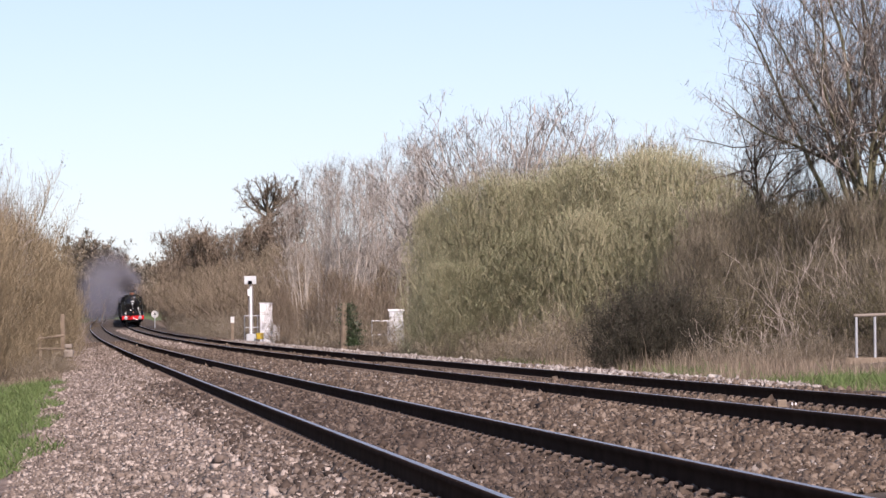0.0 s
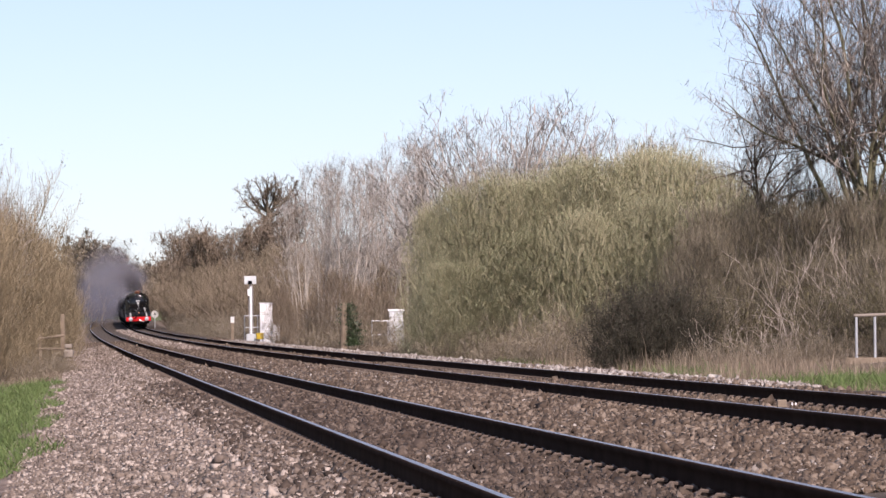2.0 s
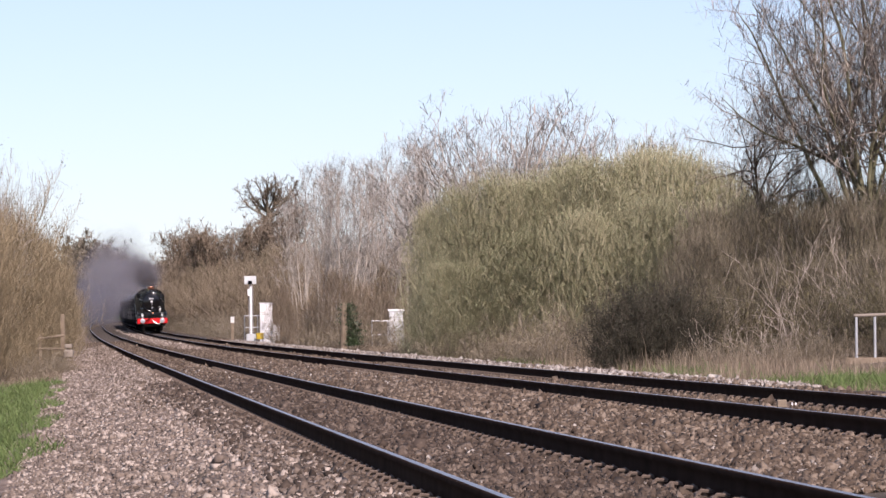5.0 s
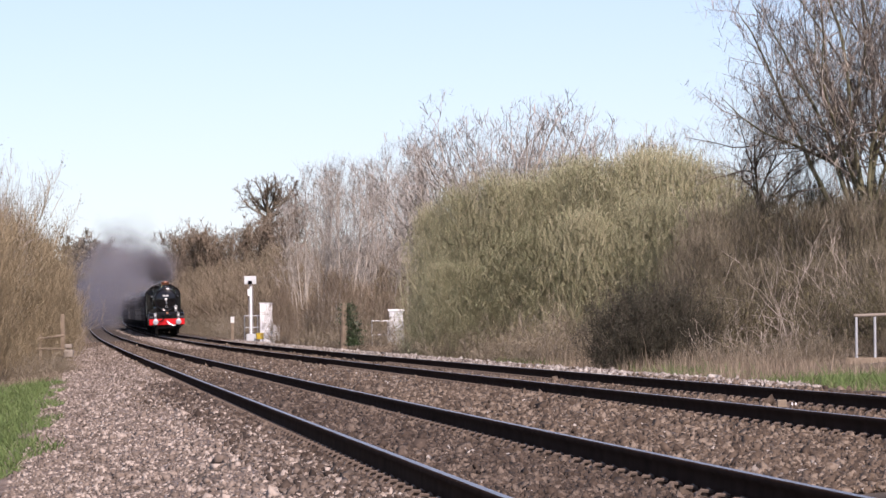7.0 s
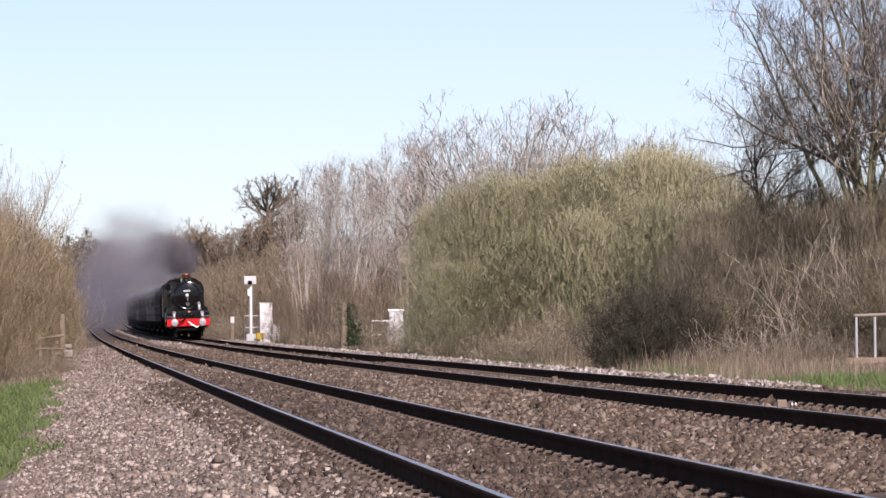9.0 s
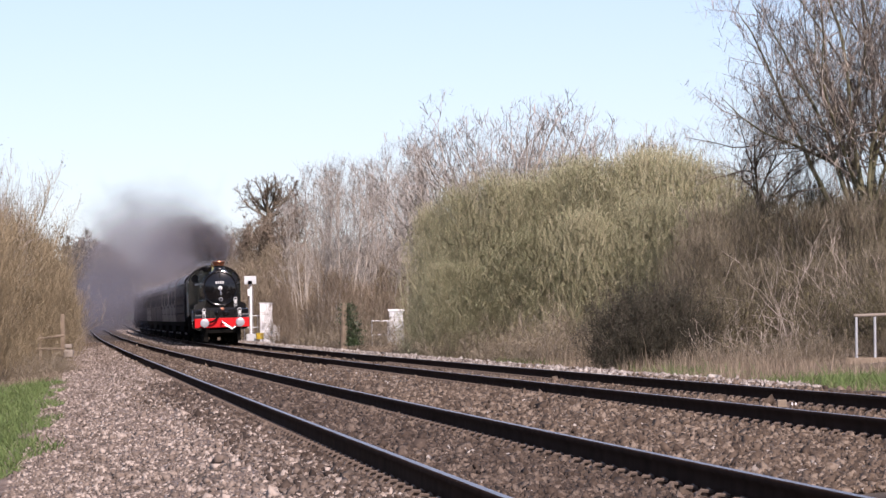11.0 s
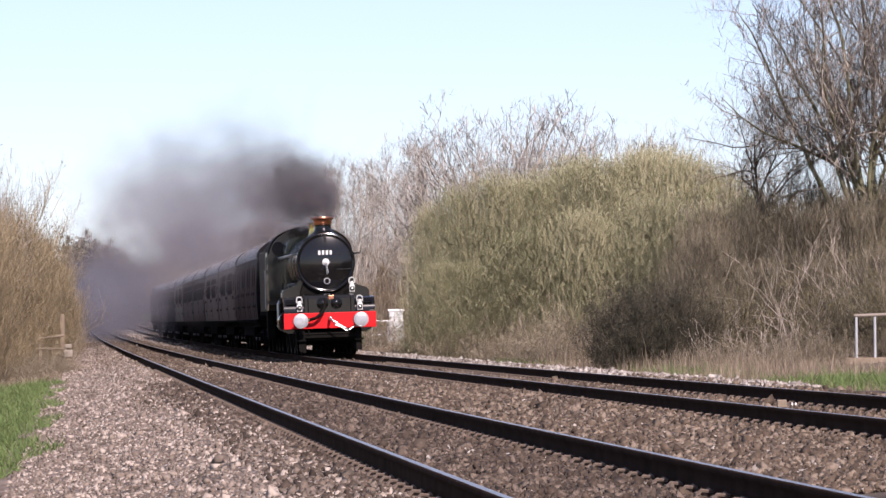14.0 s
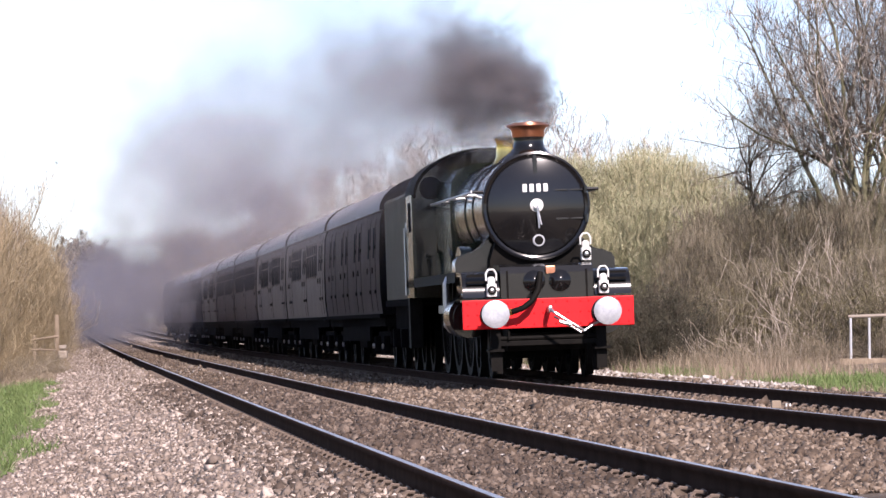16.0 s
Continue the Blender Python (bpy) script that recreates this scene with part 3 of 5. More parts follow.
def build_vegetation():
    rng = random.Random(4)
    # tall willow thicket
    willow = [dome_meshes(20 + i, 6.0, 2.0, 60, 2600, 4, 5, 0.019, M_TWIG_OLIVE, M_LEAF_OLIVE) for i in range(3)]
    for i, (x, y, h, r) in enumerate(((-0.4, 137, 4.7, 0.95), (0.4, 136.5, 5.4, 1.35), (1.5, 136, 5.75, 1.7), (-0.1, 135, 3.0, 1.0), (0.3, 139, 4.6, 1.2), (2.9, 136, 5.6, 1.9), (4.4, 135.5, 6.0, 2.0), (5.9, 136, 6.15, 2.0), (7.3, 136.5, 6.0, 2.0), (8.4, 137.5, 5.4, 1.8), (2.4, 134.5, 3.9, 1.7), (4.2, 133.5, 4.4, 1.8), (6.2, 133, 4.6, 1.8), (0.7, 135, 3.1, 1.4), (2.4, 139, 5.6, 2.0), (4.0, 139.5, 6.1, 2.0), (6.6, 139, 6.3, 2.2), (9.3, 139, 4.7, 1.8), (7.9, 133.5, 4.3, 1.7))):
        plant("willow_bush", willow[i % 3], BUSH, "dense olive-green willow thicket coming into leaf", "bush", "willow thicket", spot(x, y), rng.uniform(0, 360), h / 6, r / 2 / (h / 6))
    # dark thorn and bramble scrub in front of it
    light = [shrub_meshes(32 + i, 3.2, 1.5, 60, 7, 7, 0.32, 0.22, 5, 0.022, M_TWIG_SCRUB, M_LEAF_BROWN, 0.017, 0.4, 0.5, 0.0) for i in range(2)]
    thorn = [shrub_meshes(30 + i, 3.2, 1.5, 60, 7, 7, 0.32, 0.2, 8, 0.024, M_TWIG_DARK, M_LEAF_DARK, 0.017, 0.4, 0.5, 0.0) for i in range(2)]
    for x, y, s, w in ((4.15, 108, 0.6, 0.8), (4.6, 107.2, 0.82, 0.75), (4.95, 107.8, 0.9, 0.75), (5.3, 107.4, 0.86, 0.75), (5.65, 108.2, 0.7, 0.8), (4.9, 106.6, 0.6, 0.9), (5.3, 106.4, 0.5, 0.9), (4.5, 106.5, 0.45, 0.9)):
        plant("thorn_bush", rng.choice(thorn), BUSH, "dark evergreen thorn bush with dense stems", "bush", "thorn scrub", spot(x, y), rng.uniform(0, 360), s, w)
    for x, y, s, w in ((6.3, 109, 0.7, 0.9), (7.2, 110, 0.75, 1), (8.3, 111, 0.9, 0.9), (9.4, 112, 1.0, 0.9), (10.5, 112, 1.0, 0.9), (10.4, 105, 0.85, 0.9), (9.4, 106, 0.7, 0.9)):
        plant("thorn_bush", rng.choice(light), BUSH, "brown leafless thorn scrub with tangled stems", "bush", "thorn scrub", spot(x, y), rng.uniform(0, 360), s, w)
    tangle = [dome_meshes(36 + i, 4.4, 2.0, 60, 1700, 4, 2, 0.017, M_TWIG_SCRUB, M_LEAF_BROWN) for i in range(2)]
    for i, (x, y, h, r) in enumerate(((6.6, 114, 3.3, 1.3), (7.7, 115, 3.7, 1.4), (8.9, 115, 3.9, 1.5), (10.2, 115, 3.9, 1.5), (11.5, 116, 4.0, 1.6), (7.2, 121, 3.9, 1.5), (8.6, 122, 4.3, 1.6), (10.1, 122, 4.4, 1.7), (11.7, 121, 4.4, 1.7), (7.9, 111.5, 2.3, 1.1), (9.3, 111, 2.3, 1.1), (10.6, 110, 2.5, 1.2))):
        plant("scrub_thicket", tangle[i % 2], BUSH, "sunlit brown thicket of bare intertwined shoots", "bush", "brown thicket", spot(x, y), rng.uniform(0, 360), h / 4.4, r / 2 / (h / 4.4))
    for x, y, h, r in ((9.3, 131, 4.0, 1.7), (11.0, 130, 4.2, 1.9), (12.8, 129, 4.3, 1.9)):
        plant("willow_bush", willow[0], BUSH, "dense olive-green willow thicket coming into leaf", "bush", "willow thicket", spot(x, y), rng.uniform(0, 360), h / 6, r / 2 / (h / 6))
    dead = [shrub_meshes(35 + i, 2.6, 1.2, 12, 4, 3, 0.4, 0.26, 0, 0, M_TWIG_PALE, None, 0.011, 0.5, 0.6, -0.03) for i in range(2)]
    for x, y, s in ((7.6, 106, 0.9), (8.3, 108, 1.2), (9.0, 106, 1.1), (9.7, 108, 1.3), (10.4, 107, 1.1), (6.7, 105, 0.7), (11.0, 108, 1.3), (8.8, 110, 1.6), (10.2, 111, 1.6)):
        plant("dead_bush", dead[int(x * 10) % 2], BUSH, "pale dead tangled stems in the scrub", "bush", "dead stems", spot(x, y), rng.uniform(0, 360), s)
    low = [shrub_meshes(40 + i, 1.6, 1.3, 70, 5, 6, 0.25, 0.22, 4, 0.013, M_TWIG_MID, M_LEAF_TAN, 0.01, 0.7, 0.6, -0.03) for i in range(2)]
    for x, y, s in ((5.6, 103, 0.5), (6.4, 103, 0.6), (7.3, 103, 0.55), (8.2, 104, 0.6), (0.2, 134, 0.9), (1.6, 131, 1.0), (2.9, 129, 1.1), (3.9, 126, 1.5), (4.6, 122, 0.9), (3.0, 124, 1.0), (2.2, 134, 1.3), (-3.6, 205, 1.7), (-4.6, 212, 1.9), (-5.8, 222, 1.7), (-3.0, 225, 2.3), (-1.2, 190, 1.0), (-7.5, 240, 1.6), (9.0, 104, 0.55), (10.2, 105, 0.6), (-14.2, 160, 0.9), (-15.0, 168, 0.9), (-15.6, 176, 0.8), (-14.6, 152, 0.8), (-17.2, 190, 0.8), (-13.6, 158, 0.6)):
        plant("bramble_clump", rng.choice(low), BUSH, "low brown leafless bramble clump", "bush", "bramble clumps", spot(x, y), rng.uniform(0, 360), s)
    # bare trees beside the thicket
    ash = [fan_tree_meshes(51 + i, 11.5, 2.4, 0.19, 16, 15, 12, 5, 0.6, M_BARK_GREEN, M_TWIG_ASH, 0.0062, 0.035, 0.3) for i in range(2)]
    for i, (x, y, turn, size) in enumerate(((11.5, 120, 20, 1.05), (13.2, 122, 150, 1.1))):
        plant("ash_tree", ash[i], TREE, "tall bare ash tree with mossy ascending limbs", "tree", "bare trees", spot(x, y), turn, size)
    ivy_tree = tree_meshes(63, 8.2, 0.13, 26, 8, 6, 4, 1.0, 0.48, M_BARK, M_TWIG_PALE, 0.16, 0.06, 0.34, 0.006, even=0.35)
    plant("hedge_tree", ivy_tree, TREE, "bare twiggy tree with a thick dark trunk", "tree", "bare trees", spot(9.1, 125), 200, 0.87)
    wild = fan_tree_meshes(53, 8.0, 1.6, 0.15, 18, 10, 8, 4, 0.75, M_BIRCH, M_TWIG_BIRCH, 0.0066, 0.01)
    plant("bare_tree", wild, TREE, "spreading bare tree with pale twigs", "tree", "bare trees", spot(2.5, 165), 10, 1.22, 1.15)
    plant("bare_tree", wild, TREE, "spreading bare tree with pale twigs", "tree", "bare trees", spot(3.6, 172), 130, 1.2, 1.1)
    plant("bare_tree", wild, TREE, "spreading bare tree with pale twigs", "tree", "bare trees", spot(8.9, 160), 200, 1.0)
    plant("bare_tree", wild, TREE, "spreading bare tree with pale twigs", "tree", "bare trees", spot(0.3, 178), 250, 0.95)
    plant("bare_tree", wild, TREE, "spreading bare tree with pale twigs", "tree", "bare trees", spot(7.0, 168), 290, 0.98)
    for x, y, s, w, r in ((1.4, 168, 1.02, 1.1, 70), (3.1, 160, 1.14, 1.1, 310), (5.6, 175, 0.98, 1.15, 20)):
        plant("bare_tree", wild, TREE, "spreading bare tree with pale twigs", "tree", "bare trees", spot(x, y), r, s, w)
    birch = [tree_meshes(60 + i, 10.2, 0.07, 17, 5, 5, 2, 0.62, 0.25, M_BIRCH, M_TWIG_BIRCH, 0.1, 0.1, 0.3, 0.0062) for i in range(3)]
    for i in range(38):
        k = i / 37
        y = 215 + 70 * rng.random()
        x = (-262 + 235 * k + rng.uniform(-6, 6)) / 8000 * y
        plant("birch_tree", birch[i % 3], TREE, "slender bare birch with pale stem", "tree", "birch stand", spot(x, y), rng.uniform(0, 360), rng.uniform(0.8, 1.05) * (0.86 + 0.17 * k) * y / 245)
    brown = dome_meshes(27, 3.4, 1.5, 40, 1200, 4, 2, 0.012, M_TWIG, M_LEAF_BROWN)
    for x, y, h, r in ((-5.1, 212, 3.5, 1.45), (-3.9, 214, 2.8, 1.1), (-7.4, 208, 2.6, 0.85), (-6.3, 214, 2.2, 0.9), (-2.6, 214, 2.4, 1.1)):
        plant("brown_bush", brown, BUSH, "rounded grey-brown leafless bush below the birches", "bush", "brown bushes", spot(x, y), rng.uniform(0, 360), h / 3.4, r / 1.5 / (h / 3.4))
    scrub = [shrub_meshes(70 + i, 4.2, 2.2, 70, 7, 6, 0.5, 0.13, 9, 0.02, M_TWIG, M_LEAF_TAN, 0.02, 0.35, 0.35) for i in range(2)]
    for i in range(26):
        y = 225 + 12 * i
        x = centre(y) + 10.6 - 4.6 * min(1, max(0, y - 285) / 60) + rng.uniform(0, 3)
        plant("lineside_scrub", scrub[i % 2], BUSH, "tall tan leafless lineside scrub", "bush", "lineside scrub", spot(x, y), rng.uniform(0, 360), rng.uniform(0.85, 1.2) + 0.03 * i, 1.3)
    for i in range(14):
        y = 300 + 13 * i
        plant("bramble_clump", low[i % 2], BUSH, "low brown leafless bramble clump", "bush", "bramble clumps", spot(centre(y) + 4.6 + rng.uniform(0, 1.0), y), rng.uniform(0, 360), rng.uniform(1.5, 2.0))
    for i in range(16):
        y = 262 + 14 * i
        x = centre(y) + 12 + rng.uniform(0, 6)
        plant("lineside_scrub", scrub[i % 2], BUSH, "tall brown leafless scrub on the bank", "bush", "lineside scrub", spot(x, y), rng.uniform(0, 360), rng.uniform(1.3, 1.7) + 0.04 * i, 1.3)
    # woods behind the far bend
    wood = [tree_meshes(80 + i, 11, 0.2, 24, 8, 6, 1, 1.0, 0.12, M_BARK, M_TWIG, 0.16, 0.04, 0.4, 0.024, even=0.25) for i in range(2)]
    for i in range(26):
        k = i / 25
        y = 480 + 60 * rng.random()
        x = (-490 + 225 * k + rng.uniform(-6, 6)) / 8000 * y
        top = 396 - 46 * max(0, k - 0.5) / 0.5
        h = (577 - top) / 8000 * y * rng.uniform(0.85, 1.0)
        plant("woodland_tree", wood[i % 2], TREE, "bare brown woodland tree", "tree", "woodland beyond the bend", spot(x, y), rng.uniform(0, 360), h / 11.8, 1.1)
    oak = fan_tree_meshes(85, 17.6, 12.9, 0.4, 18, 11, 8, 4, 1.5, M_BARK, M_TWIG, 0.015, 0.02, 0.3, 0.88)
    plant("oak_tree", oak, TREE, "round-crowned bare oak above the woods", "tree", "", spot(-19.6, 505), 40, 1.0, 1.0)
    far = [tree_meshes(88 + i, 11, 0.25, 26, 9, 7, 1, 1.0, 0.1, M_BARK, M_TWIG_MID, 0.16, 0.04, 0.4, 0.06, even=0.3) for i in range(2)]
    for i in range(34):
        y = 860 + 120 * rng.random()
        x = (-665 + 265 * i / 33 + rng.uniform(-5, 5)) / 8000 * y
        big = 427 if i < 13 else 462
        h = (577 - big - rng.uniform(0, 24)) / 8000 * y
        p = spot(x, 775)
        p.y = y
        plant("distant_tree", far[i % 2], TREE, "dark distant bare tree", "tree", "distant trees", p, rng.uniform(0, 360), h / 12, 1.2)
    # hedge on the near side of the line
    hedge = [shrub_meshes(90 + i, 4.4, 2.0, 80, 8, 9, 0.42, 0.17, 9, 0.013, M_TWIG_TAN, M_LEAF_TAN, 0.013, 0.3, 0.35) for i in range(2)]
    for i in range(32):
        y = 152 + 8.5 * i
        u = -SPACING - 6.7 - 0.7 * rng.random() - (1.0 if i < 4 else 0 if i < 6 else -0.8)
        s = rng.uniform(0.85, 1.0) * (2.0 if i < 6 else 1.7 if i < 9 else 1.4 if i < 13 else 1.15)
        plant("hedge_bush", hedge[i % 2], BUSH, "russet leafless hedge bush beside the line", "bush", "lineside hedge", on_ground(y, u), rng.uniform(0, 360), s)
    tan = [dome_meshes(94 + i, 5.0, 2.0, 70, 2400, 4, 4, 0.014, M_TWIG_TAN, M_LEAF_TAN) for i in range(2)]
    for i, (x, y, h, r) in enumerate(((-15.7, 150, 6.3, 1.7), (-16.2, 160, 6.0, 1.7), (-17.0, 166, 6.6, 1.8), (-17.3, 184, 5.7, 1.7), (-17.1, 190, 5.6, 1.8), (-19.2, 215, 5.6, 1.9), (-21.6, 245, 5.3, 2.0), (-24.4, 280, 4.9, 2.1), (-27.8, 320, 4.6, 2.2), (-17.8, 185, 6.6, 2.0), (-19.6, 210, 6.4, 2.0))):
        plant("hedge_bush", tan[i % 2], BUSH, "dense russet hedge bush in bud beside the line", "bush", "lineside hedge", spot(x, y), rng.uniform(0, 360), h / 5, r / 2 / (h / 5))
    for y, u, s in ((165, -10.2, 1.06), (190, -11.8, 0.9), (230, -11.6, 0.8)):
        plant("hedgerow_tree", wild, TREE, "pale bare tree rising from the hedge", "tree", "bare trees", on_ground(y, u), rng.uniform(0, 360), s, 0.45)


def blades(name, label, seed, spots, height, width, mat, lean=0.35):
    """Grass blades as thin bent triangles at the given (u, y) spots."""
    rng = np.random.default_rng(seed)
    u, y = spots
    n = len(u)
    P = np.stack([centre(y) + u, y, rail_level(y, u) - bed_drop(u) - 0.03], -1)
    h = height * np.exp(rng.normal(0, 0.35, n))
    a = rng.uniform(0, np.pi, n)
    w = np.stack([np.cos(a), np.sin(a), np.zeros(n)], -1) * (width * rng.uniform(0.6, 1.3, n))[:, None]
    d = np.stack([rng.normal(0, lean, n), rng.normal(0, lean, n), np.ones(n)], -1)
    m = P + d * (h * 0.55)[:, None]
    t = m + (d + np.stack([rng.normal(0, lean, n), rng.normal(0, lean, n), np.full(n, -0.25)], -1)) * (h * 0.45)[:, None]
    V = np.stack([P - w, P + w, m + w * 0.7, m - w * 0.7, t], 1).reshape(-1, 3)
    b = 5 * np.arange(n)[:, None]
    F = np.concatenate([b + [0, 1, 2], b + [0, 2, 3], b + [3, 2, 4]])
    tagged(new(name, fast_mesh(name, V, F, mat)), label, "grass", kind="stuff")


def build_grass():
    rng = np.random.default_rng(8)
    n = 40000
    y = 62 + 190 * rng.random(n) ** 1.3
    blades("dry_grass", "tall dry straw-coloured grass on the lineside", 1, (4.2 + 5.0 * rng.random(n) ** 1.6 + (y - 62) * 0.012, y), 0.15, 0.006, M_STRAW)
    n = 3500
    y = 84 + 60 * rng.random(n) ** 1.2
    blades("dry_grass", "tall pale dead stems standing at the scrub's foot", 5, (rng.uniform(4.8, 7.4, n) + (y - 84) * 0.012, y), 0.42, 0.005, M_STRAW, 0.2)
    n = 16000
    c = rng.choice(4, n, p=[0.7, 0.1, 0.1, 0.1])
    cu, cy, su = np.array([5.7, 5.4, 7.6, 5.6])[c], np.array([75, 128, 168, 96])[c], np.array([0.55, 0.4, 0.4, 0.4])[c]
    blades("grass_tufts", "fresh green grass tufts on the lineside", 2, (cu + rng.normal(0, 1, n) * su, cy + rng.normal(0, 3, n)), 0.17, 0.008, M_GRASS)
    n = 26000
    y = 46.5 + 98 * rng.random(n) ** 1.2
    edge = -SPACING - 3.5 + 0.25 * np.sin(y * 0.35) + 0.15 * np.sin(y * 0.9)
    blades("grass_verge", "short green grass verge beside the ballast", 3, (edge - 3.2 * rng.random(n) ** 1.5, y), 0.13, 0.008, M_GRASS, 0.5)
    n = 12000
    y = 138 + 90 * rng.random(n)
    blades("dry_grass", "dead brown grass under the hedge", 4, (-SPACING - 3.3 - 3.6 * rng.random(n), y), 0.2, 0.01, M_STRAW)


# ---- lineside objects ----
def post_and_rail():
    t = thing("handrail", "galvanised tubular handrail beside a culvert", "railing")
    for i in range(4):
        part("post", rod(B(), (i * 0.41, 0, -0.1), (i * 0.41, 0, 0.92), 0.03), M_GALV, t)
    part("top_rail", rod(B(), (-0.05, 0, 0.95), (1.5, 0, 0.99), 0.035), M_SLEEPER, t)
    part("timber_kerb", box(B(), -0.25, 1.7, -0.06, 0.06, -0.15, 0.02, 0.01), M_WOOD, t)
    t.matrix_basis = Matrix.Translation(spot(9.12, 100, 0.06))


def build_lineside():
    post_and_rail()
    # signalling mast
    y = 288
    base = Vector(((443 - 784) / 8000 * y, y, float(level(y)) - 0.12))
    t = thing("signal_mast", "slim grey steel mast with a pale box on top", "mast")
    part("foundation", box(B(), -0.3, 0.3, -0.3, 0.3, -0.6, 0.35, 0.03), M_CABINET, t)
    part("pole", rod(B(), (0, 0, 0.3), (0, 0, 3.6), 0.075), M_WHITEBOX, t)
    b = part("head_box", box(B(), -0.4, 0.36, -0.15, 0.2, 3.5, 4.02, 0.03), M_CABINET, t)
    part("lens_hood", box(B(), -0.16, 0.1, -0.3, -0.14, 3.5, 3.72, 0.02), M_UNDER, b)
    part("small_box", box(B(), -0.2, -0.06, -0.12, 0.1, 2.75, 3.2, 0.02), M_WHITEBOX, t)
    part("ladder", bent(bent(B(), [(0.12, 0.1, 0.2), (0.12, 0.1, 3.4)], 0.02, 6), [(-0.12, 0.14, 0.2), (-0.12, 0.14, 3.4)], 0.02, 6), M_GALV, t)
    t.matrix_basis = Matrix.Translation(base)
    t = thing("guard_rail", "grey tubular guard rail beside the mast", "railing")
    for i in range(5):
        part("post", rod(B(), (i * 0.42, 0, -0.5), (i * 0.42, 0, 1.5), 0.03, n=8), M_GALV, t)
    for z in (0.75, 1.5):
        part("rail", rod(B(), (0, 0, z), (1.7, 0, z), 0.03, n=8), M_GALV, t)
    t.matrix_basis = Matrix.Translation(base + Vector((-0.5, 2.0, 0)))
    t = thing("relay_cabinet", "tall white equipment cabinet partly hidden by scrub", "cabinet")
    body = part("body", box(B(), 0, 0.78, 0, 0.9, -0.6, 2.25, 0.03), M_WHITEBOX, t)
    part("lid", box(B(), -0.05, 0.83, -0.05, 0.95, 2.25, 2.33, 0.02), M_CABINET, t)
    part("door", box(B(), 0.06, 0.72, -0.025, 0, 0.1, 2.1, 0.008), M_WHITEBOX, t)
    t.matrix_basis = Matrix.Translation(base + Vector((0.52, 1.2, 0)))
    t = thing("equipment_box", "low white cabinet with sloping top", "cabinet")
    part("body", prism(B(), [(0, -0.5), (0.46, -0.5), (0.46, 0.75), (0.3, 0.85), (0, 1.0)], 0, 0.6), M_WHITEBOX, t)
    part("plinth", box(B(), -0.04, 0.5, -0.04, 0.64, -0.6, -0.3), M_CABINET, t)
    t.matrix_basis = Matrix.Translation(base + Vector((1.35, 0.6, 0)))
    t = thing("yellow_box", "small bright yellow grit box", "box")
    part("body", box(B(), -0.22, 0.22, -0.2, 0.2, 0, 0.32, 0.03), M_YELLOW, t)
    part("lid", box(B(), -0.24, 0.24, -0.22, 0.22, 0.32, 0.4, 0.02), M_YELLOW, t)
    for s in (-0.15, 0.15):
        part("foot", rod(B(), (s, 0, -0.5), (s, 0, 0.0), 0.03, n=6), M_GALV, t)
    t.matrix_basis = Matrix.Translation(base + Vector((0.62, -1.0, 0.0)))
    t = thing("marker_post", "short pale marker post with white cap", "post")
    part("shaft", box(B(), -0.09, 0.09, -0.06, 0.06, -0.6, 1.05, 0.01), M_WOOD, t)
    part("cap", box(B(), -0.12, 0.12, -0.08, 0.08, 1.05, 1.45, 0.02), M_WHITE, t)
    t.matrix_basis = Matrix.Translation(base + Vector((-1.23, 1.0, 0.0)))
    # round white board
    y = 500
    t = thing("distance_sign", "round white board with a dark mark on a post", "sign")
    part("pole", rod(B(), (0, 0, -0.8), (0, 0, 1.3), 0.05, n=8), M_GALV, t)
    d = part("board", lathe(B(), [(0.36, 0.0), (0.4, 0.01), (0.4, 0.04), (0.36, 0.05)], (0, 0, 1.35), "y", 24), M_WHITE, t)
    part("mark", box(box(B(), -0.06, 0.06, -0.03, -0.004, 1.22, 1.5), -0.12, 0.12, -0.03, -0.005, 1.3, 1.36), M_UNDER, d)
    t.matrix_basis = Matrix.Translation(((273 - 784) / 8000 * y, y, 0.842 + (579 - 558) / 8000 * y - 1.35))
    # old timber post with ivy
    t = thing("gate_post", "thick weathered timber post wrapped with ivy", "post")
    part("shaft", rod(B(), (0, 0, -0.4), (0.02, 0, 1.85), 0.16, 0.15, 10), M_WOOD, t)
    rng = np.random.default_rng(2)
    c = np.stack([rng.normal(0.32, 0.2, 2600), rng.normal(0, 0.15, 2600), rng.random(2600) ** 1.6 * 1.85], -1)
    c[:, 0] += np.where(c[:, 2] > 1.0, -0.12, 0.06)
    V = c[:, None] + rng.normal(0, 0.035, (2600, 3, 3))
    piece("ivy", fast_mesh("ivy", V.reshape(-1, 3), np.arange(7800).reshape(-1, 3), M_IVY), t, "glossy dark green ivy")
    t.matrix_basis = Matrix.Translation(Vector(((607 - 784) / 8000 * 200, 200, float(level(200)) - 0.05)))
    # railing and grey cabinet
    y = 212
    base = Vector(((657 - 784) / 8000 * y, y, float(level(y)) - 0.2))
    t = thing("guard_rail", "pale tubular guard rail in front of a cabinet", "railing")
    for x in (0, 0.75, 1.45):
        part("post", rod(B(), (x, 0, -0.3), (x, 0, 1.2), 0.03, n=8), M_GALV, t)
    for z in (0.55, 1.2):
        part("rail", rod(B(), (-0.02, 0, z), (1.5, 0, z), 0.03, n=8), M_GALV, t)
    t.matrix_basis = Matrix.Translation(base)
    t = thing("equipment_cabinet", "weathered grey lineside equipment cabinet", "cabinet")
    part("body", box(B(), 0, 0.66, 0, 0.5, -0.3, 1.65, 0.02), M_CABINET, t)
